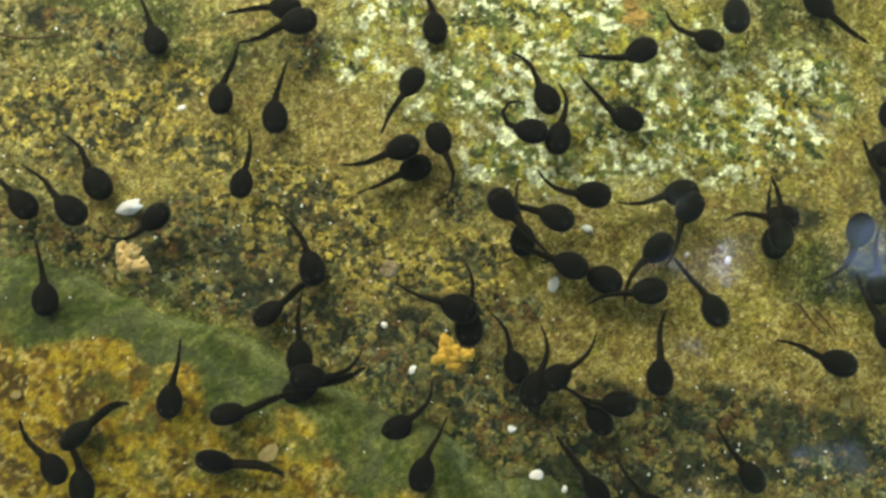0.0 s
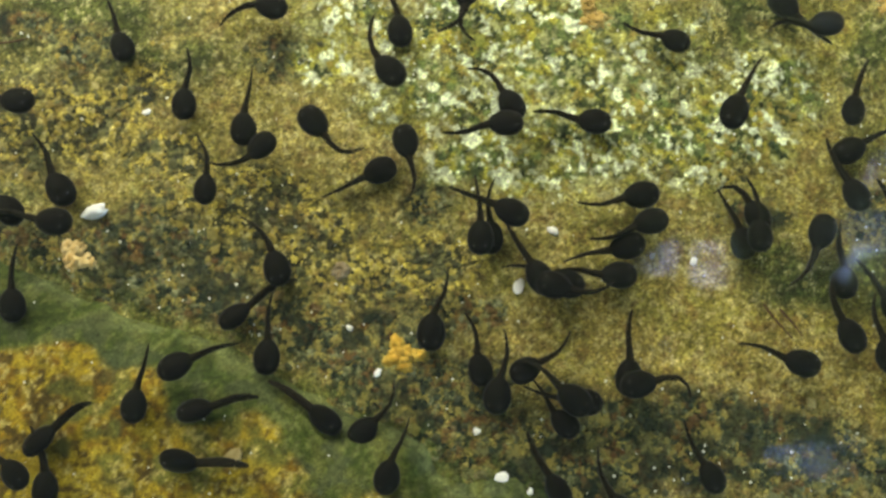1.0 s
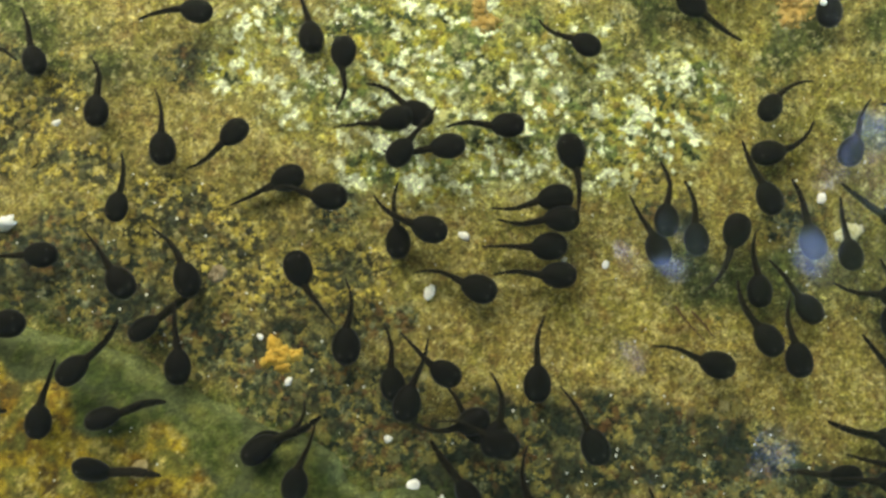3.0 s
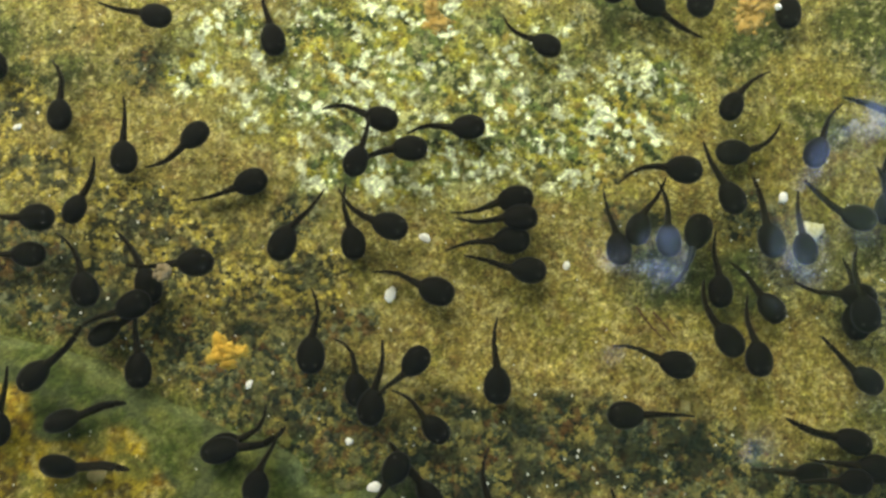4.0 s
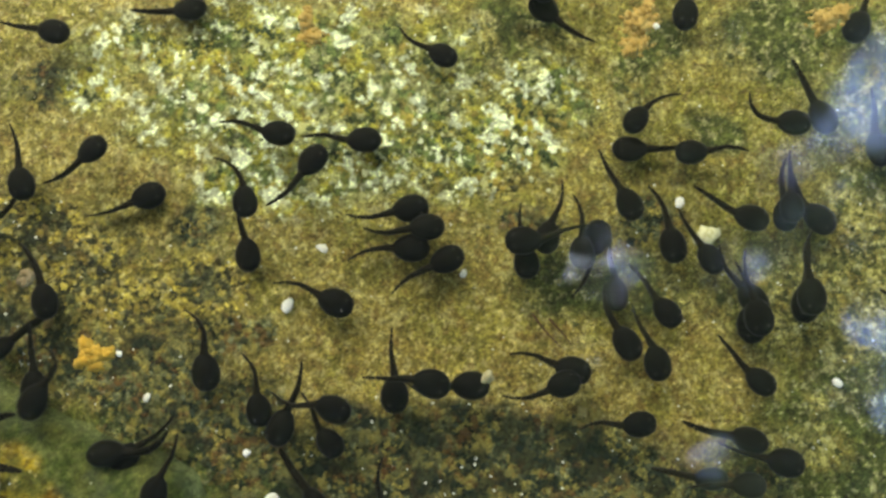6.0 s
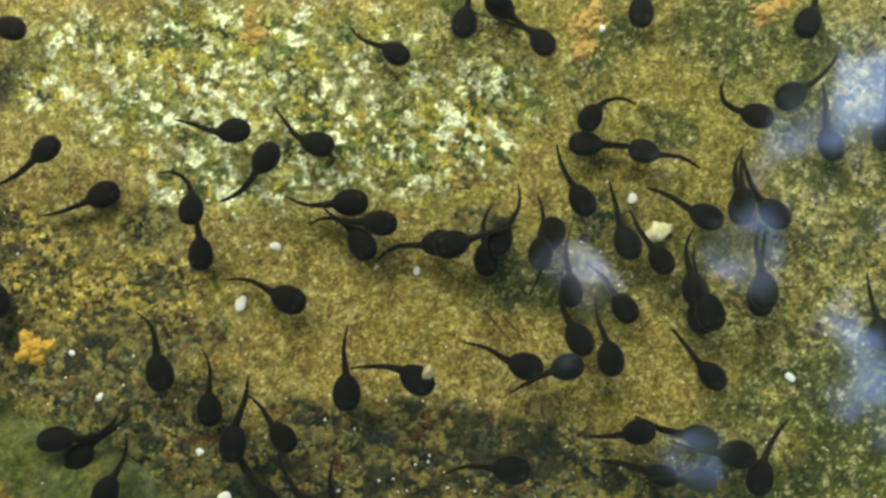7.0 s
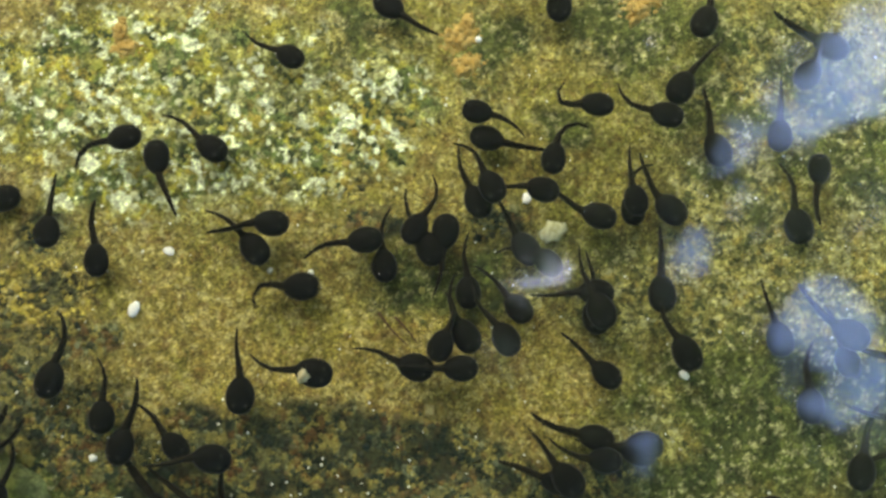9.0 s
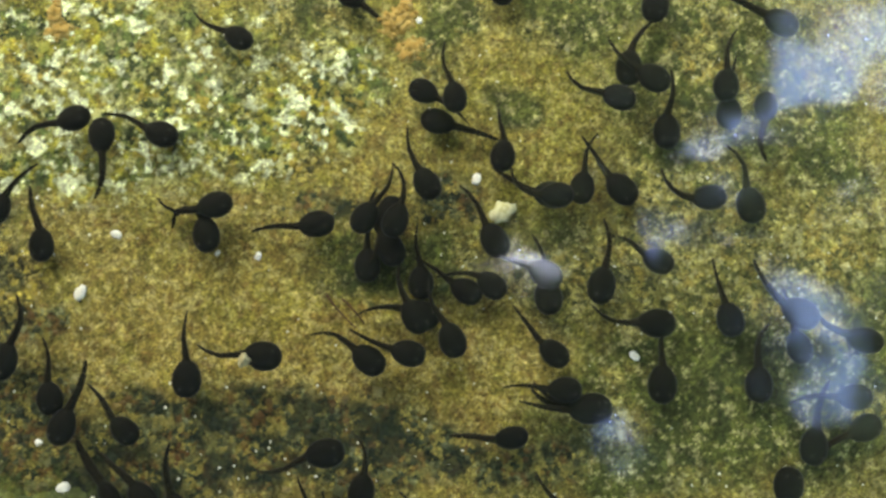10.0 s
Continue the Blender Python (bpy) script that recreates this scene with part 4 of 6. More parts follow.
        [(0, -0.0135, 0.1362, 0.0125, 60, 6), (0.5, 0.0073, 0.1599, 0.0125, 70, 18), (1, 0.0204, 0.1736, 0.0125, 81, 18), (4, 0.0659, 0.2071, 0.0125, 80, 18)],
        [(0, -0.0564, 0.1585, 0.0143, 12, 31), (0.5, -0.0283, 0.1564, 0.0143, -15, -5), (1, -0.0080, 0.1412, 0.0143, -45, -62), (1.5, 0.0045, 0.1189, 0.0143, -38, -82), (2, 0.0171, 0.0911, 0.0143, -35, -56), (2.5, 0.0055, 0.0674, 0.0143, -195, 65), (4, -0.0288, 0.0727, 0.0143, -360, 10), (4.5, 0.0069, 0.0609, 0.0143, -366, -36), (5, 0.0376, 0.0461, 0.0143, -364, -30), (5.5, 0.0723, 0.0316, 0.0143, -366, 5), (7, 0.1074, 0.0313, 0.0143, -396, 58), (7.5, 0.1083, 0.0314, 0.0143, -382, -20), (8, 0.1082, 0.0332, 0.0143, -394, 17), (8.5, 0.1105, 0.0340, 0.0143, -372, 4), (9, 0.1104, 0.0347, 0.0143, -374, -1), (10, 0.1117, 0.0343, 0.0143, -371, -2)],
        [(0, -0.1840, 0.0321, 0.0241, 1, 0), (2.5, -0.1299, 0.0428, 0.0200, 0, 0), (4, -0.0523, 0.0578, 0.0101, 25, -26), (4.5, -0.0169, 0.0526, 0.0101, 11, 4), (5, 0.0109, 0.0481, 0.0101, -16, 19), (5.5, 0.0409, 0.0430, 0.0101, -6, 34), (7, 0.0674, -0.0136, 0.0101, -60, 34)],
        [(0, -0.1986, 0.0719, 0.0230, 1, 0), (2.5, -0.1524, 0.0801, 0.0139, 0, 0), (4, -0.0876, 0.0900, 0.0139, -1, 0), (4.5, -0.0420, 0.0707, 0.0139, -6, 26), (5, 0.0034, 0.0583, 0.0139, -30, 36), (5.5, 0.0614, 0.0036, 0.0230, 18, 20), (7, 0.0789, -0.0300, 0.0230, -60, 36)],
        [(0, -0.2053, 0.0659, 0.0211, 1, 0), (4, -0.0925, 0.0771, 0.0085, -0, -24), (4.5, -0.1017, 0.0778, 0.0085, 179, -24), (7, -0.0885, 0.0837, 0.0085, 178, -24)],
        [(0, 0.0295, 0.0778, 0.0053, -85, 0), (1, 0.0306, 0.0797, 0.0053, -90, 0), (2, 0.0314, 0.0799, 0.0053, -95, 0), (4, 0.0278, 0.0808, 0.0053, -80, 0), (4.5, 0.0277, 0.0798, 0.0053, -95, 0), (5, 0.0270, 0.0797, 0.0053, -80, 6), (5.5, 0.0273, 0.0807, 0.0053, -80, 9), (7, 0.0273, 0.0805, 0.0053, -88, 4), (8, 0.0279, 0.0804, 0.0053, -84, 1), (9, 0.0286, 0.0805, 0.0053, -87, -2), (10, 0.0284, 0.0800, 0.0053, -84, 22)],
        [(0, 0.0415, 0.0856, 0.0111, -19, 4), (1, 0.0380, 0.0885, 0.0111, -25, 14), (1.5, 0.0410, 0.0863, 0.0111, -25, 4), (2, 0.0407, 0.0866, 0.0111, -22, -11), (2.5, 0.0411, 0.0840, 0.0111, -18, -23), (4, 0.0419, 0.0862, 0.0111, -19, -38), (4.5, 0.0392, 0.0873, 0.0111, -23, -34), (5, 0.0460, 0.0817, 0.0111, -11, -34), (5.5, 0.0812, 0.0574, 0.0111, -1, -9), (7, 0.1400, -0.0015, 0.0111, -7, -17), (7.5, 0.1602, -0.0080, 0.0111, -7, -5), (8, 0.1779, -0.0294, 0.0111, -31, -5)],
        [(0, 0.1064, 0.1898, 0.0159, -158, 0), (1, 0.1007, 0.1832, 0.0159, -148, 0), (1.5, 0.0843, 0.1644, 0.0159, -154, 0), (2, 0.0537, 0.1393, 0.0159, -159, 62), (2.5, 0.0331, 0.1181, 0.0159, -144, -14), (4, 0.0298, 0.1096, 0.0159, -111, 17), (4.5, 0.0295, 0.1097, 0.0159, -111, 18), (5, 0.0300, 0.1096, 0.0159, -107, -7), (5.5, 0.0296, 0.1043, 0.0159, -82, 58), (7, 0.0265, 0.0957, 0.0159, -94, 103), (7.5, 0.0267, 0.0946, 0.0159, -89, 50), (8, 0.0199, 0.0907, 0.0159, -146, 64), (8.5, 0.0155, 0.0922, 0.0159, -101, -63), (9, 0.0146, 0.0901, 0.0159, -94, -9), (9.5, 0.0152, 0.0895, 0.0159, -114, -18), (10, 0.0170, 0.0920, 0.0159, -119, -18)],
        [(0, 0.1093, 0.1643, 0.0135, -87, 0), (0.5, 0.1170, 0.1428, 0.0135, -72, 14), (1, 0.1212, 0.1273, 0.0135, -111, 14), (1.5, 0.1097, 0.1137, 0.0135, -185, 26), (2, 0.0874, 0.1084, 0.0135, -251, 40), (2.5, 0.0662, 0.1162, 0.0135, -195, 15), (4, 0.1504, 0.1059, 0.0135, -369, 5), (4.5, 0.1902, 0.0903, 0.0135, -364, -21), (5, 0.2208, 0.0745, 0.0135, -361, -41), (5.5, 0.2529, 0.0585, 0.0135, -392, -41), (7, 0.3031, 0.0397, 0.0135, -393, -41)],
        [(0, 0.0692, 0.1256, 0.0053, -22, -48), (0.5, 0.0706, 0.1254, 0.0053, -7, -31), (1, 0.0701, 0.1251, 0.0053, -4, -17), (2, 0.0711, 0.1255, 0.0053, -5, -1), (2.5, 0.0712, 0.1254, 0.0053, 3, -9), (4, 0.0713, 0.1250, 0.0053, 3, -2), (5, 0.0708, 0.1252, 0.0053, 4, -4), (5.5, 0.0713, 0.1250, 0.0053, 4, -5), (7, 0.0716, 0.1215, 0.0053, -14, -66), (7.5, 0.0723, 0.1219, 0.0053, -22, -21), (8, 0.0723, 0.1220, 0.0053, -25, -1), (9, 0.0723, 0.1216, 0.0053, -38, 1), (9.5, 0.0735, 0.1207, 0.0053, -31, 12), (10, 0.0732, 0.1200, 0.0053, -23, -6)],
        [(0, 0.0381, 0.1320, 0.0081, -60, 11), (0.5, 0.0385, 0.1316, 0.0081, -50, 26), (1, 0.0381, 0.1305, 0.0081, -56, 29), (2, 0.0392, 0.1313, 0.0081, -25, -40), (2.5, 0.0367, 0.1301, 0.0081, -36, -1), (4, 0.0385, 0.1278, 0.0081, -16, 4), (4.5, 0.0389, 0.1268, 0.0081, -6, -17), (5, 0.0389, 0.1276, 0.0081, -4, 7), (5.5, 0.0389, 0.1265, 0.0081, -11, -1), (7, 0.0401, 0.1269, 0.0081, 6, -44), (7.5, 0.0396, 0.1262, 0.0081, 17, -15), (8, 0.0412, 0.1266, 0.0081, 13, 6), (8.5, 0.0403, 0.1262, 0.0081, 16, -12), (9, 0.0398, 0.1265, 0.0081, 10, 44), (9.5, 0.0407, 0.1264, 0.0081, 10, -5), (10, 0.0411, 0.1269, 0.0081, 13, 13)],
        [(0, 0.0317, 0.1179, 0.0129, -9, -143), (0.5, 0.0353, 0.1253, 0.0129, 31, -143), (1, 0.0214, 0.1745, 0.0129, 86, -143), (4, 0.0660, 0.2138, 0.0129, 85, -143)],
        [(0, 0.0421, 0.1159, 0.0105, -100, 19), (0.5, 0.0409, 0.0947, 0.0105, -80, 19), (1, 0.0266, 0.0789, 0.0105, -90, 19), (2.6, 0.0266, 0.0789, 0.0105, -90, 19), (3.2, 0.0300, 0.1500, 0.0105, 70, 10), (3.8, 0.0350, 0.2200, 0.0105, 85, 10)],
        [(0, 0.0548, 0.0940, 0.0133, -4, -46), (0.5, 0.0687, 0.0846, 0.0133, -50, -40), (1, 0.0534, 0.0611, 0.0133, -194, 22), (1.5, 0.0738, 0.0463, 0.0133, -60, 32), (2, 0.0794, 0.0251, 0.0133, -60, 40), (2.5, 0.0892, 0.0020, 0.0133, -30, 40), (4, 0.1261, 0.0169, 0.0133, -180, 23), (4.5, 0.1039, -0.0067, 0.0133, -112, -109), (5, 0.1113, -0.0262, 0.0133, -112, -109)],
        [(0, 0.0802, 0.0754, 0.0061, 41, 39), (0.5, 0.0869, 0.0769, 0.0061, -4, 53), (1, 0.0818, 0.0770, 0.0061, 16, -7), (2, 0.0844, 0.0774, 0.0061, 12, 6), (2.5, 0.0854, 0.0774, 0.0061, 5, -13), (4, 0.0870, 0.0812, 0.0061, 3, 6), (4.5, 0.0868, 0.0801, 0.0061, 9, 6), (5.5, 0.0888, 0.0810, 0.0061, 9, -12), (7, 0.0878, 0.0823, 0.0061, -57, 79), (7.5, 0.0890, 0.0799, 0.0061, -76, 104), (8, 0.0885, 0.0812, 0.0061, -61, 69), (8.5, 0.0890, 0.0800, 0.0061, -52, 31), (9, 0.0881, 0.0819, 0.0061, -52, 31), (9.5, 0.0896, 0.0800, 0.0061, -71, 99), (10, 0.0900, 0.0805, 0.0061, -81, 150)],
        [(0, 0.0914, 0.0906, 0.0089, 60, 26), (0.5, 0.0902, 0.0861, 0.0089, 11, 26), (1, 0.0902, 0.0859, 0.0089, 16, 5), (2, 0.0914, 0.0866, 0.0089, 8, 5), (4, 0.0901, 0.0893, 0.0089, -1, 5), (5.5, 0.0943, 0.0888, 0.0089, 4, 5), (7, 0.0949, 0.0895, 0.0089, -7, -17), (8, 0.0954, 0.0897, 0.0089, 3, -17), (8.5, 0.0955, 0.0911, 0.0089, -2, -17), (9, 0.0951, 0.0907, 0.0089, -8, 42), (9.5, 0.0957, 0.0914, 0.0089, 0, -18), (10, 0.0941, 0.0908, 0.0089, 9, -45)],
        [(0, 0.0890, 0.0966, 0.0065, 9, 1), (1, 0.0873, 0.0964, 0.0065, 9, 6), (2, 0.0888, 0.0967, 0.0065, 8, 3), (2.5, 0.0889, 0.0967, 0.0065, 8, 8), (4, 0.0887, 0.0966, 0.0065, 8, 11), (5, 0.0900, 0.0967, 0.0065, 9, 5), (5.5, 0.0902, 0.0970, 0.0065, 11, 1), (6.8, 0.0844, 0.0956, 0.0065, -2, 1), (7.2, 0.0836, 0.1039, 0.0065, 8, 1), (7.5, 0.1152, 0.1108, 0.0065, 13, -24), (8, 0.1425, 0.0834, 0.0065, -33, -24), (9, 0.1535, 0.0788, 0.0065, -63, -24), (10, 0.1579, 0.0716, 0.0065, -63, -24)],
        [(0, 0.0600, 0.0633, 0.0063, -19, 8), (0.5, 0.0599, 0.0626, 0.0063, -19, 6), (1.5, 0.0582, 0.0627, 0.0063, -18, -4), (2, 0.0610, 0.0630, 0.0063, -20, 5), (4, 0.0588, 0.0624, 0.0063, -19, 1), (4.5, 0.0593, 0.0624, 0.0063, -19, 2), (5.5, 0.0602, 0.0619, 0.0063, -23, 5), (7, 0.0602, 0.0623, 0.0063, -24, 7), (7.5, 0.0604, 0.0628, 0.0063, -22, 5), (8, 0.0609, 0.0625, 0.0063, -24, 9), (8.5, 0.0621, 0.0667, 0.0063, 23, -18), (9, 0.1053, 0.0668, 0.0063, 0, 56), (9.5, 0.1524, 0.0632, 0.0063, -11, 5), (10, 0.1682, 0.0466, 0.0063, -23, 102)],
        [(0, 0.0766, 0.0593, 0.0071, 9, 0), (0.5, 0.0896, 0.0605, 0.0071, 11, 8), (1, 0.0783, 0.0658, 0.0071, 1, 8), (1.5, 0.0856, 0.0671, 0.0071, 19, -29), (2, 0.0868, 0.0673, 0.0071, 10, -21), (2.5, 0.0883, 0.0667, 0.0071, 5, 7), (4, 0.0930, 0.0698, 0.0071, -6, -31), (4.5, 0.0966, 0.0692, 0.0071, -9, -4), (5, 0.0979, 0.0684, 0.0071, -11, -45), (5.5, 0.1002, 0.0720, 0.0071, 27, 28), (7, 0.1164, 0.0816, 0.0071, 8, -18), (7.5, 0.1292, 0.0810, 0.0071, 1, 7), (8, 0.1298, 0.0823, 0.0071, 4, 9), (8.5, 0.1293, 0.0825, 0.0071, 4, 5), (9, 0.1295, 0.0830, 0.0071, 5, 15), (9.5, 0.1308, 0.0810, 0.0071, 5, -1), (10, 0.1311, 0.0820, 0.0071, 5, -0)],
        [(0, 0.1558, 0.0836, 0.0069, 70, -34), (1, 0.1547, 0.0832, 0.0069, 70, -27), (2, 0.1557, 0.0842, 0.0069, 70, -17), (4, 0.1564, 0.0837, 0.0069, 70, -15), (5, 0.1578, 0.0849, 0.0069, 68, -10), (5.5, 0.1578, 0.0838, 0.0069, 73, -24), (7, 0.1587, 0.0835, 0.0069, 68, 4), (8, 0.1587, 0.0817, 0.0069, 63, 5), (9, 0.1597, 0.0848, 0.0069, 78, 5), (10, 0.1584, 0.0846, 0.0069, 63, 5)],
        [(0, 0.0272, 0.0303, 0.0045, -71, 5), (1, 0.0272, 0.0302, 0.0045, -77, 6), (2, 0.0275, 0.0262, 0.0045, -74, -8), (2.5, 0.0276, 0.0282, 0.0045, -80, -8), (4, 0.0295, 0.0264, 0.0045, -82, 25), (4.5, 0.0304, 0.0265, 0.0045, -65, -7), (5.5, 0.0317, 0.0241, 0.0045, -75, 10), (7, 0.0307, 0.0229, 0.0045, -85, -0), (7.5, 0.0309, 0.0229, 0.0045, -84, -4), (8, 0.0307, 0.0228, 0.0045, -79, -16), (8.5, 0.0314, 0.0235, 0.0045, -87, 3), (9, 0.0310, 0.0224, 0.0045, -89, 0), (9.5, 0.0312, 0.0234, 0.0045, -87, -2), (10, 0.0319, 0.0234, 0.0045, -79, -9)],
        [(0, 0.0338, 0.0222, 0.0073, -110, 26), (1, 0.0333, 0.0210, 0.0073, -100, 8), (2, 0.0338, 0.0202, 0.0073, -100, -7), (2.5, 0.0333, 0.0207, 0.0073, -105, -9), (4, 0.0349, 0.0203, 0.0073, -100, -9), (4.5, 0.0390, 0.0174, 0.0073, -105, 4), (5.5, 0.0400, 0.0190, 0.0073, -116, -3), (7, 0.0400, 0.0106, 0.0073, -97, -13), (8, 0.0412, 0.0114, 0.0073, -110, 20), (9, 0.0390, 0.0117, 0.0073, -105, -0), (10, 0.0377, 0.0131, 0.0073, -110, -3)],
        [(0, 0.0576, 0.0115, 0.0071, -49, 20), (1, 0.0580, 0.0112, 0.0071, -44, -18), (2, 0.0586, 0.0112, 0.0071, -50, -7), (2.5, 0.0582, 0.0114, 0.0071, -50, -21), (4, 0.0581, 0.0121, 0.0071, -45, 2), (4.5, 0.0580, 0.0117, 0.0071, -48, -12), (5, 0.0584, 0.0119, 0.0071, -48, -37), (5.5, 0.0578, 0.0106, 0.0071, -50, -30), (7, 0.0580, 0.0121, 0.0071, -48, -16), (8, 0.0589, 0.0114, 0.0071, -46, -18), (9, 0.0587, 0.0108, 0.0071, -46, -18), (10, 0.0600, 0.0106, 0.0071, -43, -20)],
        [(0, 0.0643, 0.0178, 0.0099, 1, -43), (1, 0.0649, 0.0191, 0.0099, -7, -17), (2, 0.0645, 0.0181, 0.0099, -5, -14), (2.5, 0.0636, 0.0188, 0.0099, 0, -36), (4, 0.0439, -0.0015, 0.0099, 59, -36), (4.5, 0.0509, -0.0025, 0.0099, 54, -63), (5, 0.0864, 0.0107, 0.0099, 31, -63), (5.5, 0.1198, 0.0232, 0.0099, 24, -7), (7, 0.1617, 0.0341, 0.0099, 13, 1), (8, 0.1622, 0.0343, 0.0099, 18, 61), (8.5, 0.1627, 0.0360, 0.0099, 27, 8), (9, 0.1629, 0.0340, 0.0099, -3, 8), (9.5, 0.1621, 0.0332, 0.0099, -8, -31), (10, 0.1630, 0.0328, 0.0099, -18, -20)],
        [(0, 0.0419, 0.0269, 0.0085, -144, 23), (0.5, 0.0438, 0.0280, 0.0085, -145, 18), (1, 0.0435, 0.0303, 0.0085, -150, 21), (2, 0.0441, 0.0305, 0.0085, -145, 1), (2.5, 0.0452, 0.0293, 0.0085, -70, -27), (4, 0.0511, 0.0365, 0.0085, 49, -27), (4.5, 0.0851, 0.0464, 0.0085, -9, -24), (5, 0.1180, 0.0333, 0.0085, -26, 44), (5.5, 0.1516, 0.0216, 0.0085, -1, -10), (7, 0.1865, 0.0102, 0.0085, 8, -10), (7.5, 0.2105, 0.0287, 0.0085, 8, -12), (8, 0.2471, 0.0224, 0.0085, 3, 16), (8.5, 0.2791, 0.0160, 0.0085, -12, 6), (9, 0.3210, 0.0091, 0.0085, -3, 6)],
        [(0, 0.0804, 0.0276, 0.0053, -94, -3), (1, 0.0819, 0.0282, 0.0053, -96, 17), (2, 0.0813, 0.0283, 0.0053, -94, 5), (2.5, 0.0812, 0.0279, 0.0053, -94, 5), (4, 0.0809, 0.0277, 0.0053, -91, -3), (5, 0.0816, 0.0277, 0.0053, -91, 4), (5.5, 0.0816, 0.0277, 0.0053, -93, 9), (7, 0.0812, 0.0275, 0.0053, -91, 4), (8, 0.0817, 0.0275, 0.0053, -93, 5), (9, 0.0820, 0.0279, 0.0053, -93, 13), (10, 0.0820, 0.0279, 0.0053, -91, 7)],
        [(0, 0.0985, 0.0519, 0.0141, -63, 26), (0.5, 0.1165, 0.0232, 0.0141, -27, -29), (0.7, 0.1038, 0.0180, 0.0141, -179, -29), (1, 0.0835, 0.0258, 0.0141, -169, -29), (1.5, 0.0843, 0.0065, 0.0141, -9, 2), (2, 0.1097, -0.0125, 0.0141, -50, 2), (4, 0.1421, -0.0343, 0.0141, -61, 2)],
        [(0, 0.1459, 0.0340, 0.0069, -14, -13), (1, 0.1453, 0.0342, 0.0069, -14, -15), (2, 0.1470, 0.0343, 0.0069, -15, -10), (4, 0.1465, 0.0347, 0.0069, -15, -10), (5, 0.1466, 0.0349, 0.0069, -16, -9), (5.5, 0.1469, 0.0349, 0.0069, -16, -4), (7, 0.1470, 0.0350, 0.0069, -17, -14), (8, 0.1469, 0.0349, 0.0069, -17, -10), (9, 0.1465, 0.0352, 0.0069, -17, -5), (9.5, 0.1467, 0.0351, 0.0069, -18, -5), (10, 0.1484, 0.0312, 0.0069, -40, 17)],
        [(0, -0.0493, 0.0656, 0.0055, -73, 30), (1, -0.0493, 0.0669, 0.0055, -73, 44), (2, -0.0489, 0.0655, 0.0055, -73, 38), (2.5, -0.0489, 0.0666, 0.0055, -73, 45), (4, -0.0485, 0.0655, 0.0055, -68, 25), (5, -0.0478, 0.0649, 0.0055, -73, 48), (5.5, -0.0485, 0.0652, 0.0055, -78, 32)],
        [(0, -0.0649, 0.0484, 0.0053, -143, 8), (1, -0.0644, 0.0487, 0.0053, -144, 7), (2, -0.0641, 0.0485, 0.0053, -144, 6), (4, -0.0640, 0.0478, 0.0053, -150, 13), (5, -0.0644, 0.0474, 0.0053, -148, 12), (5.5, -0.0647, 0.0477, 0.0053, -145, 1)],
        [(0, -0.1444, 0.0514, 0.0143, -81, 15), (1, -0.1432, 0.0512, 0.0141, -81, -22)],
        [(0, -0.1580, 0.0872, 0.0089, -47, 0), (1, -0.1499, 0.0871, 0.0089, -48, 0)],
        [(0, -0.0958, 0.0160, 0.0185, -94, -10), (1, -0.0955, 0.0160, 0.0185, -94, -13), (2, -0.0955, 0.0157, 0.0185, -92, -16), (2.5, -0.0955, 0.0156, 0.0185, -92, -19), (4, -0.0953, 0.0139, 0.0185, -92, -19)],
        [(0, -0.1275, 0.0037, 0.0193, -140, -15), (1, -0.1275, 0.0035, 0.0193, -138, -17), (2, -0.1248, 0.0077, 0.0193, -144, -17)],
        [(0, -0.1334, -0.0077, 0.0221, -51, 10), (1, -0.1342, -0.0078, 0.0221, -46, 10)],
        [(0, -0.1237, -0.0137, 0.0209, -81, 39), (1, -0.1237, -0.0126, 0.0209, -86, 38)],
        [(0, -0.0788, -0.0045, 0.0185, 173, 3), (1, -0.0785, -0.0027, 0.0185, 173, 16), (2, -0.0774, -0.0017, 0.0185, 173, 17), (2.5, -0.0767, -0.0022, 0.0185, 170, 29), (4, -0.0728, 0.0011, 0.0185, 175, 9), (4.5, -0.0715, 0.0027, 0.0185, 172, 9), (5, -0.0727, 0.0061, 0.0185, 174, 9)],
        [(0, -0.0749, 0.0119, 0.0191, -171, 40), (1, -0.0738, 0.0146, 0.0187, -167, 10), (2, -0.0733, 0.0153, 0.0186, -168, 15), (2.5, -0.0731, 0.0157, 0.0185, -165, 7), (4, -0.0727, 0.0166, 0.0182, -165, 7), (4.5, -0.0733, 0.0168, 0.0182, -161, 7)],
        [(0, -0.0526, 0.0325, 0.0061, -88, 0), (1, -0.0517, 0.0339, 0.0061, -93, 0), (2, -0.0511, 0.0340, 0.0061, -88, 0), (4, -0.0507, 0.0342, 0.0061, -88, 13), (5.5, -0.0508, 0.0333, 0.0061, -88, 13)],
        [(0, -0.0483, 0.0252, 0.0119, -179, 66), (0.5, -0.0693, 0.0266, 0.0204, -179, -4), (1, -0.0809, 0.0300, 0.0209, -154, -5), (1.5, -0.0835, 0.0322, 0.0202, -149, 37), (2, -0.0837, 0.0326, 0.0200, -149, 57), (2.5, -0.0838, 0.0330, 0.0203, -144, 15), (4, -0.0825, 0.0324, 0.0206, -139, 21), (4.5, -0.0822, 0.0330, 0.0202, -145, 21)],
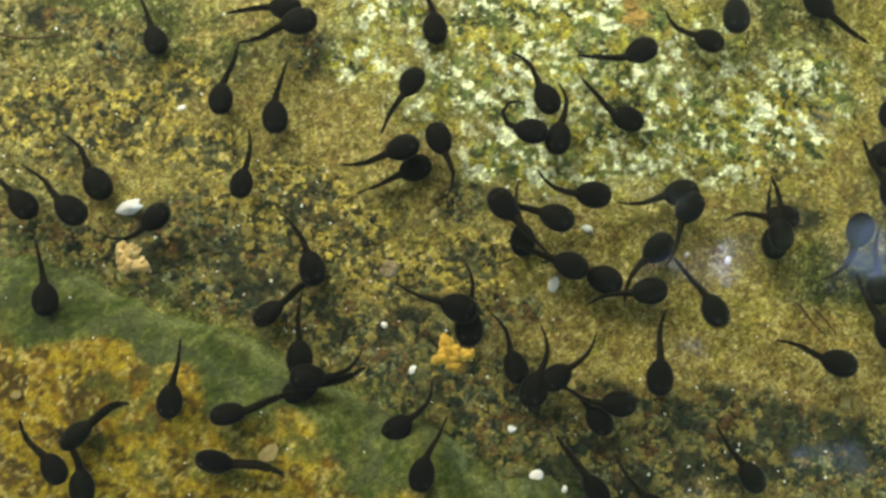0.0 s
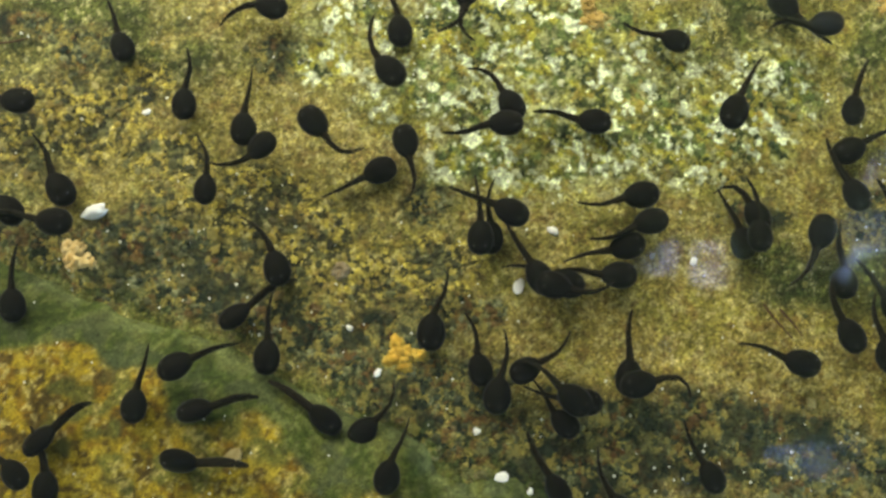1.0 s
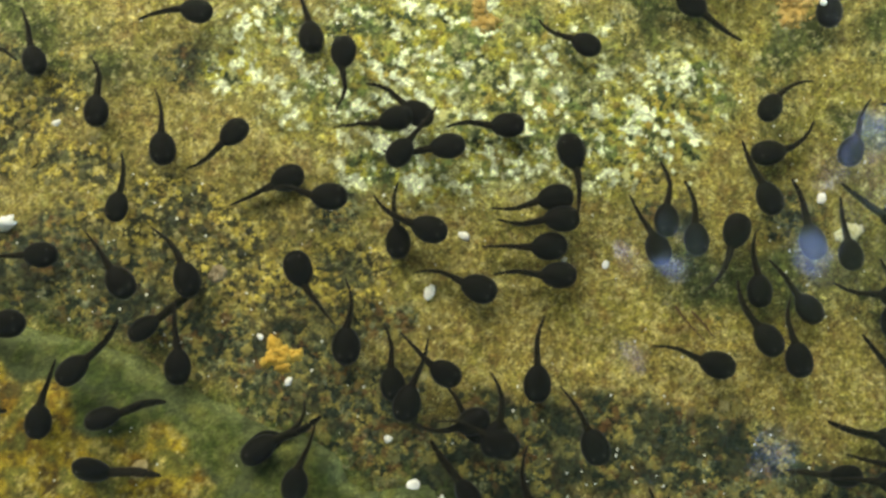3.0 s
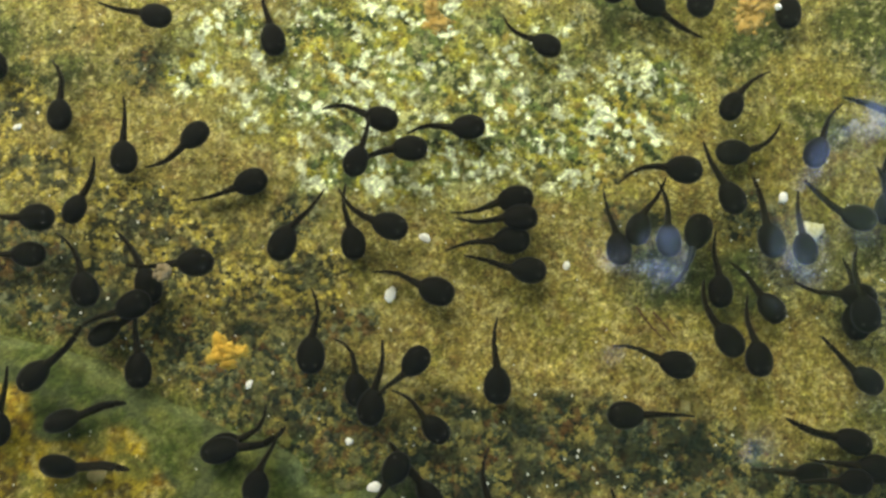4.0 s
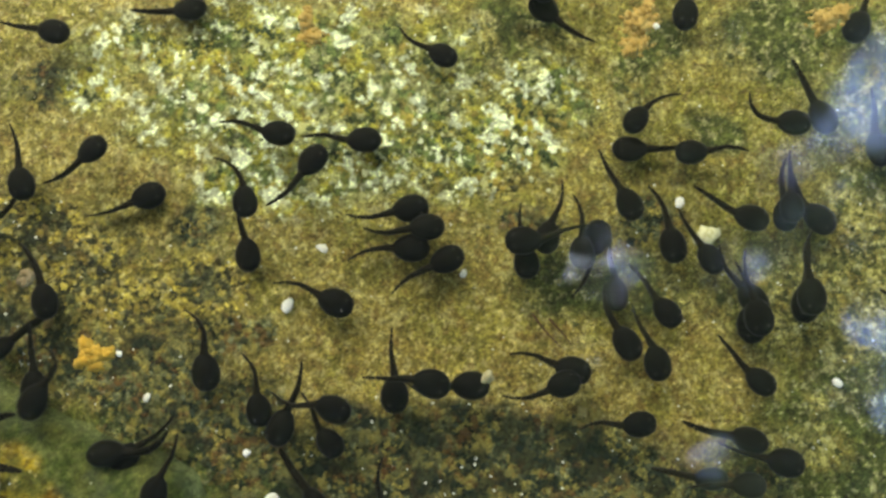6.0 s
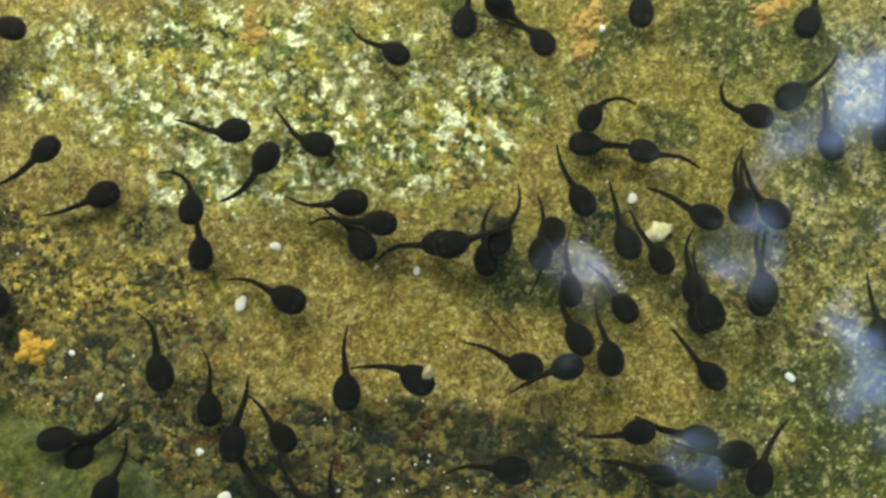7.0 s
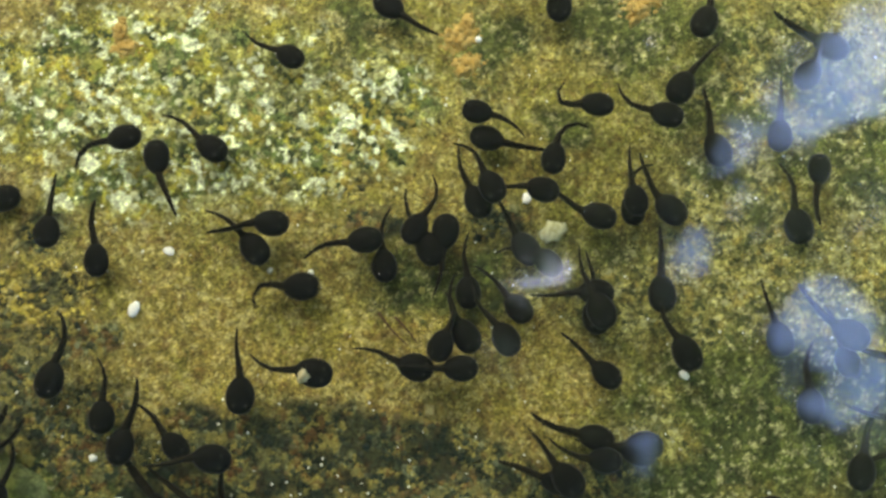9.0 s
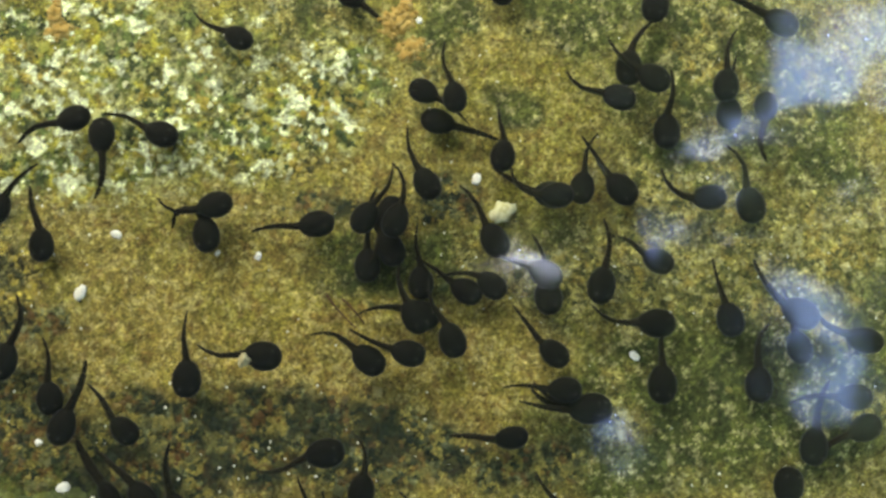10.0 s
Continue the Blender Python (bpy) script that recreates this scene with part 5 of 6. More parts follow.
        [(0, -0.0513, 0.0206, 0.0085, -159, -11), (0.5, -0.0482, 0.0214, 0.0085, -154, 29), (1, -0.0292, 0.0117, 0.0085, -36, -21), (1.5, -0.0185, 0.0049, 0.0139, -148, 45), (2, -0.0175, 0.0042, 0.0140, -145, 21), (2.5, -0.0189, 0.0044, 0.0143, -142, -32), (4, -0.0179, 0.0058, 0.0138, -171, 18), (4.5, -0.0187, 0.0059, 0.0141, -176, 24), (5.5, -0.0216, 0.0072, 0.0085, -179, 41), (7, -0.0233, 0.0141, 0.0085, -180, 57), (7.5, -0.0229, 0.0157, 0.0085, -167, 57), (8, -0.0215, 0.0164, 0.0085, -167, 57)],
        [(0, -0.0159, 0.0070, 0.0053, -139, 25), (1, -0.0156, 0.0071, 0.0053, -134, 27), (1.5, -0.0159, 0.0059, 0.0053, -140, 44), (4, -0.0190, 0.0065, 0.0053, -156, 44), (7, -0.0162, 0.0072, 0.0053, -130, -34), (7.5, -0.0159, 0.0067, 0.0053, -136, 3), (8, -0.0145, 0.0067, 0.0053, -152, 3), (9, -0.0137, 0.0079, 0.0053, -142, 3)],
        [(0, -0.0063, -0.0079, 0.0154, -101, -28), (1, -0.0058, -0.0078, 0.0152, -101, -27), (2, -0.0060, -0.0074, 0.0151, -101, -21), (4, -0.0049, -0.0069, 0.0145, -99, -31), (5, -0.0045, -0.0063, 0.0141, -101, -12), (5.5, -0.0041, -0.0045, 0.0129, -104, -15), (7, -0.0035, -0.0047, 0.0129, -115, 8), (8, -0.0036, -0.0048, 0.0130, -115, 16)],
        [(0, 0.0097, 0.0445, 0.0069, -87, -2), (0.5, 0.0095, 0.0450, 0.0069, -92, 3), (1, 0.0088, 0.0438, 0.0069, -94, -29), (2, 0.0091, 0.0431, 0.0069, -91, -4), (2.5, 0.0099, 0.0426, 0.0069, -89, 5), (4, 0.0127, 0.0393, 0.0069, -91, -11), (4.5, 0.0130, 0.0386, 0.0069, -94, -26), (5.5, 0.0124, 0.0379, 0.0069, -87, 4), (7, 0.0130, 0.0368, 0.0069, -77, 19), (7.5, 0.0139, 0.0367, 0.0069, -79, -11), (8, 0.0119, 0.0358, 0.0069, -84, -13), (8.5, 0.0122, 0.0372, 0.0069, -99, -57), (9, 0.0127, 0.0367, 0.0069, -104, 10), (10, 0.0157, 0.0374, 0.0069, -109, 10)],
        [(0, -0.0052, 0.1607, 0.0045, -84, 40), (1, -0.0051, 0.1606, 0.0045, -84, 33), (2, -0.0048, 0.1609, 0.0045, -84, 17), (4, -0.0039, 0.1609, 0.0045, -79, 13), (5, -0.0034, 0.1608, 0.0045, -79, 8), (5.5, -0.0041, 0.1604, 0.0045, -79, 12), (6.5, 0.0110, 0.1954, 0.0045, 91, 12), (7, 0.0182, 0.2100, 0.0045, 91, 12)],
        [(0, -0.0633, 0.1667, 0.0073, -4, 23), (0.5, -0.0590, 0.1664, 0.0073, -4, -16), (1, -0.0550, 0.1687, 0.0073, -10, 83), (2, -0.0481, 0.1705, 0.0073, -5, 83), (4, -0.0489, 0.1698, 0.0073, -13, 0), (4.5, -0.0488, 0.1689, 0.0073, -9, -17), (5.5, -0.0487, 0.1690, 0.0073, -10, 4), (7, -0.0467, 0.1710, 0.0073, -17, 4)],
        [(0, 0.1007, 0.1567, 0.0071, -22, -23), (1, 0.1013, 0.1570, 0.0071, -22, 9), (2, 0.1017, 0.1565, 0.0071, -26, -2), (4, 0.1017, 0.1565, 0.0071, -27, -8), (5, 0.1019, 0.1563, 0.0071, -30, -2), (5.5, 0.1022, 0.1562, 0.0071, -30, -1), (7, 0.1023, 0.1559, 0.0071, -31, -4), (8, 0.1028, 0.1560, 0.0071, -31, 3), (9, 0.1031, 0.1559, 0.0071, -31, 2), (10, 0.1036, 0.1557, 0.0071, -32, -0)],
        [(0, 0.0728, 0.1492, 0.0149, 27, -52), (0.5, 0.1132, 0.1593, 0.0149, 13, 15), (1, 0.1563, 0.1614, 0.0149, 9, -42), (1.5, 0.1946, 0.1619, 0.0149, 1, -42), (3, 0.2400, 0.1900, 0.0149, 30, -20), (4, 0.2700, 0.2500, 0.0149, 50, -20)],
        [(0.5, 0.1445, 0.1726, 0.0055, 138, 1), (1.5, 0.1437, 0.1732, 0.0055, 138, 7), (2.5, 0.1435, 0.1734, 0.0055, 138, 7), (4, 0.1427, 0.1738, 0.0055, 137, 10), (5.5, 0.1417, 0.1742, 0.0055, 137, 18), (7.5, 0.1438, 0.1746, 0.0055, 136, 4), (9, 0.1418, 0.1754, 0.0055, 141, 8), (10, 0.1467, 0.1716, 0.0055, 136, 8)],
        [(2.5, 0.1963, 0.1704, 0.0063, -98, 24), (4, 0.1953, 0.1691, 0.0063, -98, 24), (5.5, 0.1964, 0.1708, 0.0063, -98, 24), (7, 0.1981, 0.1702, 0.0063, -98, 24), (9, 0.2080, 0.1718, 0.0063, -98, 24), (10, 0.2055, 0.1703, 0.0063, -98, 24)],
        [(7, 0.2619, 0.1632, 0.0071, -116, -4), (7.5, 0.2620, 0.1617, 0.0071, -114, 12), (8.5, 0.2628, 0.1618, 0.0071, -114, 1), (9, 0.2633, 0.1623, 0.0071, -116, 19), (10, 0.2632, 0.1599, 0.0071, -104, 19)],
        [(0.5, 0.1683, 0.1286, 0.0089, -107, -11), (1, 0.1677, 0.1297, 0.0089, -100, -17), (2, 0.1716, 0.1313, 0.0089, -105, -13), (2.5, 0.1704, 0.1307, 0.0089, -126, -47), (4, 0.1708, 0.1312, 0.0089, -123, -40), (4.5, 0.1725, 0.1303, 0.0089, -114, -29), (5, 0.1747, 0.1306, 0.0089, -122, -28), (5.5, 0.1744, 0.1289, 0.0089, -131, -38), (7, 0.1756, 0.1275, 0.0089, -127, -79), (7.5, 0.1746, 0.1268, 0.0089, -172, 64), (8, 0.1753, 0.1269, 0.0089, -174, 16), (8.5, 0.1747, 0.1268, 0.0089, -188, -21), (9, 0.1739, 0.1299, 0.0089, -193, -41), (9.5, 0.1720, 0.1305, 0.0089, -198, -5), (10, 0.1732, 0.1301, 0.0089, -209, -22)],
        [(0, 0.1681, 0.1139, 0.0045, -149, 0), (1, 0.1674, 0.1152, 0.0045, -150, -5), (2, 0.1697, 0.1144, 0.0045, -155, 54), (2.5, 0.1702, 0.1143, 0.0045, -165, 67), (4, 0.1719, 0.1144, 0.0045, -175, 55), (4.5, 0.1730, 0.1144, 0.0045, -179, 61), (5, 0.1730, 0.1169, 0.0045, -179, 20), (5.5, 0.1723, 0.1176, 0.0045, -181, 18), (7, 0.1740, 0.1184, 0.0045, -184, -8), (8, 0.1752, 0.1175, 0.0045, -190, 7), (9, 0.1773, 0.1206, 0.0045, -198, 1), (9.5, 0.1779, 0.1200, 0.0045, -201, 10), (10, 0.1780, 0.1195, 0.0045, -199, 4)],
        [(0, 0.1826, 0.1228, 0.0073, -121, 0), (4, 0.2022, 0.1134, 0.0073, -117, 7), (4.5, 0.1971, 0.1156, 0.0073, -166, 32), (5, 0.1924, 0.1155, 0.0073, -173, 19), (5.5, 0.1946, 0.1157, 0.0073, -173, 16), (7, 0.1954, 0.1141, 0.0073, -197, -5), (7.5, 0.1955, 0.1140, 0.0073, -194, -2), (8, 0.1951, 0.1143, 0.0073, -201, 4), (8.5, 0.1987, 0.1141, 0.0073, -198, -11), (9, 0.2018, 0.1109, 0.0073, -103, -86), (9.5, 0.2003, 0.1033, 0.0073, -224, 9), (10, 0.2015, 0.1043, 0.0073, -101, 31)],
        [(0.5, 0.1687, 0.0973, 0.0071, -62, 0), (1, 0.1680, 0.0974, 0.0071, -62, -5), (2, 0.1696, 0.0978, 0.0071, -65, -7), (2.5, 0.1687, 0.0963, 0.0071, -68, 5), (4, 0.1696, 0.0964, 0.0071, -65, -2), (5, 0.1703, 0.0964, 0.0071, -65, -1), (5.5, 0.1706, 0.0961, 0.0071, -65, 2), (7, 0.1709, 0.0960, 0.0071, -63, -7), (8, 0.1717, 0.0951, 0.0071, -65, -3), (9, 0.1723, 0.0956, 0.0071, -65, -16), (10, 0.1726, 0.0951, 0.0071, -65, -22)],
        [(0, 0.1265, 0.0878, 0.0079, 1, 0), (0.5, 0.1283, 0.0880, 0.0079, -30, -65), (1, 0.1302, 0.0887, 0.0079, -62, 78), (1.5, 0.1335, 0.0899, 0.0079, -97, 1), (2, 0.1312, 0.0888, 0.0079, -102, -51), (2.5, 0.1297, 0.0890, 0.0079, -87, 22), (4, 0.1341, 0.0848, 0.0079, -107, -32), (4.5, 0.1384, 0.0866, 0.0079, -102, -3), (5, 0.1391, 0.0861, 0.0079, -102, -8), (5.5, 0.1394, 0.0855, 0.0079, -102, -9), (7, 0.1395, 0.0818, 0.0079, -117, 2), (7.5, 0.1420, 0.0857, 0.0079, -122, 4), (8, 0.1425, 0.0832, 0.0079, -127, 6), (9, 0.1486, 0.0863, 0.0079, -122, 13), (10, 0.1491, 0.0834, 0.0079, -122, 0)],
        [(0, 0.1243, 0.0786, 0.0045, -87, 0), (1, 0.1257, 0.0789, 0.0045, -82, 39), (1.5, 0.1247, 0.0785, 0.0045, -82, 20), (2, 0.1261, 0.0785, 0.0045, -77, 24), (2.5, 0.1270, 0.0777, 0.0045, -67, 26), (4, 0.1272, 0.0779, 0.0045, -84, 15), (4.5, 0.1281, 0.0777, 0.0045, -82, -0), (5, 0.1330, 0.0760, 0.0045, -67, 32), (5.5, 0.1310, 0.0755, 0.0045, -84, 5), (7, 0.1342, 0.0750, 0.0045, -87, -20), (8, 0.1348, 0.0744, 0.0045, -87, -20), (9, 0.1363, 0.0735, 0.0045, -87, -20), (10, 0.1491, 0.0660, 0.0045, -92, -20)],
        [(0, 0.1625, 0.0622, 0.0053, -93, 8), (1, 0.1630, 0.0644, 0.0053, -91, 8), (2, 0.1641, 0.0627, 0.0053, -88, 4), (4, 0.1641, 0.0616, 0.0053, -91, 9), (5, 0.1644, 0.0628, 0.0053, -91, 4), (5.5, 0.1640, 0.0627, 0.0053, -91, 3), (7, 0.1652, 0.0623, 0.0053, -91, 8), (8, 0.1660, 0.0635, 0.0053, -91, 8), (10, 0.1687, 0.0585, 0.0053, -93, 8)],
        [(0, 0.1644, 0.0453, 0.0071, -62, 0), (1.5, 0.1636, 0.0443, 0.0071, -62, -55), (2, 0.1650, 0.0443, 0.0071, -62, -11), (2.5, 0.1657, 0.0439, 0.0071, -54, -27), (4, 0.1658, 0.0434, 0.0071, -54, -30), (5, 0.1656, 0.0439, 0.0071, -54, -30), (5.5, 0.1669, 0.0441, 0.0071, -57, -19), (7, 0.1671, 0.0443, 0.0071, -63, -33), (8, 0.1669, 0.0434, 0.0071, -63, -40), (8.5, 0.1654, 0.0448, 0.0071, -63, -40), (10, 0.1661, 0.0461, 0.0071, -63, -40)],
        [(0, 0.1783, 0.0393, 0.0089, -78, 0), (1.5, 0.1760, 0.0365, 0.0089, -78, 1), (2.5, 0.1759, 0.0361, 0.0089, -81, 2), (4, 0.1758, 0.0365, 0.0089, -83, -0), (5.5, 0.1770, 0.0367, 0.0089, -78, 19), (7, 0.1778, 0.0367, 0.0089, -83, 19), (8, 0.1773, 0.0362, 0.0089, -83, 19), (9, 0.1799, 0.0438, 0.0089, -63, 19), (9.5, 0.1790, 0.0430, 0.0089, -63, 19), (10, 0.1790, 0.0367, 0.0089, -73, 6)],
        [(0, 0.1832, 0.0562, 0.0055, -52, 0), (1.5, 0.1806, 0.0544, 0.0055, -52, -3), (2.5, 0.1815, 0.0548, 0.0055, -50, -10), (4, 0.1825, 0.0552, 0.0055, -52, 1), (5, 0.1831, 0.0541, 0.0055, -52, -4), (5.5, 0.1825, 0.0553, 0.0055, -52, -4), (7, 0.1847, 0.0553, 0.0055, -55, -3), (8, 0.1855, 0.0554, 0.0055, -58, -3), (10, 0.1851, 0.0545, 0.0055, -33, -3)],
        [(0, 0.1841, 0.0816, 0.0063, -73, 0), (2.5, 0.1846, 0.0797, 0.0063, -78, 6), (4, 0.1837, 0.0804, 0.0063, -75, -9), (5, 0.1854, 0.0792, 0.0063, -81, 12), (5.5, 0.1858, 0.0805, 0.0063, -83, 29), (7, 0.1871, 0.0795, 0.0063, -69, -15), (7.5, 0.1862, 0.0791, 0.0063, -65, -9), (8, 0.1888, 0.0774, 0.0063, -63, -8), (9, 0.1893, 0.0772, 0.0063, -58, -8), (10, 0.1965, 0.0727, 0.0063, -64, -8)],
        [(2.5, 0.1992, 0.0744, 0.0061, -82, 9), (4, 0.1961, 0.0771, 0.0061, -84, -8), (5.5, 0.2003, 0.0760, 0.0061, -65, 1), (7, 0.1993, 0.0727, 0.0061, -58, -5), (7.5, 0.1995, 0.0723, 0.0061, -72, 2), (8, 0.1980, 0.0718, 0.0061, -64, 2), (9, 0.1973, 0.0715, 0.0061, -48, 80), (10, 0.1945, 0.0561, 0.0061, -43, 80)],
        [(4, 0.2165, 0.0885, 0.0069, -16, -48), (5, 0.2163, 0.0897, 0.0069, -6, -33), (5.5, 0.2157, 0.0901, 0.0069, -11, -36), (7, 0.2171, 0.0885, 0.0069, -25, -18), (7.5, 0.2173, 0.0881, 0.0069, -25, -8), (8, 0.2180, 0.0891, 0.0069, -23, -22), (8.5, 0.2173, 0.0888, 0.0069, -21, -4), (9, 0.2173, 0.0882, 0.0069, -18, -45), (10, 0.2184, 0.0885, 0.0069, -11, -42)],
        [(4, 0.2284, 0.0921, 0.0045, -94, 0), (4.5, 0.2274, 0.0910, 0.0045, -94, 0), (5, 0.2279, 0.0906, 0.0045, -94, 0), (7, 0.2308, 0.0913, 0.0045, -90, -4), (8, 0.2300, 0.0913, 0.0045, -89, -43), (9, 0.2307, 0.0906, 0.0045, -89, -59), (9.5, 0.2314, 0.0889, 0.0045, -92, -26), (10, 0.2305, 0.0911, 0.0045, -104, -16)],
        [(5, 0.2412, 0.0896, 0.0053, -27, -57), (5.5, 0.2416, 0.0892, 0.0053, -43, -68), (7, 0.2432, 0.0890, 0.0053, -44, -45), (7.5, 0.2444, 0.0892, 0.0053, -38, -52), (8.5, 0.2442, 0.0897, 0.0053, -44, -57), (9.5, 0.2451, 0.0895, 0.0053, -49, -26), (10, 0.2450, 0.0896, 0.0053, -49, -22)],
        [(4.5, 0.2370, 0.1265, 0.0081, -16, -2), (5, 0.2396, 0.1265, 0.0081, -17, 1), (5.5, 0.2422, 0.1255, 0.0081, -28, -5), (7, 0.2524, 0.1337, 0.0081, -152, 18), (7.5, 0.2537, 0.1332, 0.0081, -160, 20), (8, 0.2532, 0.1346, 0.0081, -174, 46), (8.5, 0.2527, 0.1358, 0.0081, -123, -44), (9, 0.2517, 0.1360, 0.0081, -125, -22), (9.5, 0.2493, 0.1346, 0.0081, -112, -15), (10, 0.2509, 0.1354, 0.0081, -99, -60)],
        [(0, 0.1354, 0.1982, 0.0139, -47, 0), (4, 0.1256, 0.1761, 0.0139, -43, 0), (4.5, 0.1574, 0.1571, 0.0139, -9, 2), (5, 0.1885, 0.1380, 0.0139, -17, 23), (5.5, 0.2222, 0.1238, 0.0139, -4, -42), (7, 0.2368, 0.1247, 0.0139, -18, -87), (7.5, 0.2402, 0.1230, 0.0139, -18, -69), (8, 0.2420, 0.1232, 0.0139, -15, -63), (9, 0.2440, 0.1239, 0.0139, -22, -33), (9.5, 0.2449, 0.1226, 0.0139, -22, -6), (10, 0.2450, 0.1224, 0.0139, -22, -6)],
        [(0, 0.1542, 0.2068, 0.0115, -92, 0), (4, 0.1603, 0.1722, 0.0115, -102, 0), (4.5, 0.1576, 0.1489, 0.0115, -93, -11), (5, 0.1516, 0.1140, 0.0115, -117, -26), (5.5, 0.1380, 0.0881, 0.0115, -179, 22), (7, 0.1216, 0.0803, 0.0115, -167, 22), (7.5, 0.1080, 0.0852, 0.0115, -22, 22), (8, 0.1393, 0.0524, 0.0115, -40, 47), (8.5, 0.1716, 0.0231, 0.0115, -30, 5), (9, 0.1989, -0.0069, 0.0115, -53, 5), (9.5, 0.2212, -0.0299, 0.0115, -53, 5)],
        [(0, 0.1132, -0.0077, 0.0053, -55, -3), (1, 0.1115, -0.0074, 0.0053, -60, -6), (1.5, 0.1136, -0.0090, 0.0053, -58, 1), (2, 0.1232, -0.0116, 0.0053, -61, 1), (2.5, 0.1314, -0.0288, 0.0053, -61, 1)],
        [(0, 0.0566, -0.0133, 0.0061, -57, 7), (1, 0.0556, -0.0126, 0.0061, -59, 3), (2.5, 0.0554, -0.0121, 0.0061, -57, 10), (4, 0.0559, -0.0115, 0.0061, -55, 7), (5, 0.0535, -0.0111, 0.0061, -55, 11), (7, 0.0526, -0.0098, 0.0061, -55, -8), (8, 0.0525, -0.0100, 0.0061, -55, -3), (10, 0.0546, -0.0125, 0.0061, -58, 5)],
        [(0, 0.0775, -0.0200, 0.0079, -54, 5), (1, 0.0780, -0.0194, 0.0079, -60, -22), (2.5, 0.0785, -0.0187, 0.0079, -75, -22)],
        [(0, 0.1925, -0.0051, 0.0065, 1, 0), (2.5, 0.1909, -0.0057, 0.0065, 0, -12), (4, 0.1929, -0.0045, 0.0065, -0, -16), (5, 0.1947, -0.0054, 0.0065, -6, -33), (5.5, 0.1950, -0.0050, 0.0065, -1, -23), (7, 0.1940, -0.0056, 0.0065, -17, -4), (7.5, 0.1943, -0.0066, 0.0065, -17, -15), (8, 0.1961, -0.0057, 0.0065, -17, -9), (9, 0.1954, -0.0082, 0.0065, -22, -13), (9.5, 0.1949, -0.0074, 0.0065, -11, -15), (10, 0.1983, 0.0010, 0.0065, 5, -36)],
        [(2.5, 0.2103, 0.0073, 0.0063, -15, 0), (4, 0.2090, 0.0066, 0.0063, -15, -8), (4.5, 0.2112, 0.0073, 0.0063, -16, -3), (5, 0.2109, 0.0083, 0.0063, -16, 2), (5.5, 0.2102, 0.0087, 0.0063, -16, 4), (7, 0.2093, 0.0073, 0.0063, -14, -12), (7.5, 0.2096, 0.0078, 0.0063, -14, -11), (8, 0.2102, 0.0062, 0.0063, -17, -8), (9, 0.2106, 0.0070, 0.0063, -17, -9), (9.5, 0.2094, 0.0096, 0.0063, -33, -27), (10, 0.2283, 0.0094, 0.0063, -3, -27)],
        [(4, 0.2156, -0.0029, 0.0081, -10, 0), (5, 0.2218, -0.0003, 0.0081, -16, 8), (5.5, 0.2215, 0.0001, 0.0081, -16, -11), (7, 0.2215, 0.0011, 0.0081, -7, -11), (8, 0.2237, 0.0024, 0.0081, -7, -11), (9, 0.2273, 0.0034, 0.0081, -3, -11), (10, 0.2260, 0.0096, 0.0081, -3, -11)],
        [(7, 0.2072, -0.0072, 0.0099, -2, 0), (8, 0.2055, -0.0057, 0.0099, -12, -38), (8.5, 0.2090, -0.0049, 0.0099, -7, -38), (9, 0.2125, -0.0008, 0.0099, -7, -38), (10, 0.2182, 0.0170, 0.0099, -3, -8)],
        [(7, 0.2673, 0.1154, 0.0045, -76, -32), (8, 0.2657, 0.1152, 0.0045, -80, -32), (9, 0.2645, 0.1120, 0.0045, -70, -31), (9.5, 0.2647, 0.1123, 0.0045, -85, 21), (10, 0.2639, 0.1111, 0.0045, -95, -19)],
        [(7, 0.2876, 0.1178, 0.0053, -96, 0), (7.5, 0.2877, 0.1167, 0.0053, -94, -2), (8, 0.2876, 0.1163, 0.0053, -96, 1), (8.5, 0.2879, 0.1163, 0.0053, -96, 6), (9, 0.2883, 0.1162, 0.0053, -96, 0), (10, 0.2876, 0.1167, 0.0053, -97, -16)],
        [(7, 0.3190, 0.1559, 0.0091, -152, 0), (8.5, 0.3176, 0.1631, 0.0091, -152, 0), (9, 0.2999, 0.1384, 0.0091, -129, -25), (9.5, 0.2877, 0.1267, 0.0091, -105, 2), (10, 0.2864, 0.1265, 0.0091, -100, -18)],
        [(8, 0.3122, 0.1515, 0.0079, -29, 0), (8.5, 0.3083, 0.1522, 0.0079, -26, 9), (9, 0.3102, 0.1496, 0.0079, -30, -6), (9.5, 0.3088, 0.1502, 0.0079, -35, -7), (10, 0.3098, 0.1502, 0.0079, -33, -4)],
        [(8, 0.3147, 0.0532, 0.0105, 93, 0), (8.5, 0.3026, 0.0845, 0.0105, 72, 1), (9, 0.2996, 0.1012, 0.0105, 79, 43), (9.5, 0.2997, 0.1137, 0.0105, 76, -6), (10, 0.2997, 0.1166, 0.0105, 82, 8)],
        [(7.5, 0.2914, 0.0800, 0.0053, -81, -0), (8, 0.2920, 0.0812, 0.0053, -81, 6), (9, 0.2917, 0.0811, 0.0053, -81, 0), (10, 0.2922, 0.0811, 0.0053, -81, 4)],
        [(7, 0.2785, 0.0425, 0.0061, -81, -4), (7.5, 0.2785, 0.0402, 0.0061, -81, -5), (8, 0.2801, 0.0399, 0.0061, -77, -4), (9, 0.2803, 0.0394, 0.0061, -81, 6), (10, 0.2803, 0.0392, 0.0061, -80, 4)],
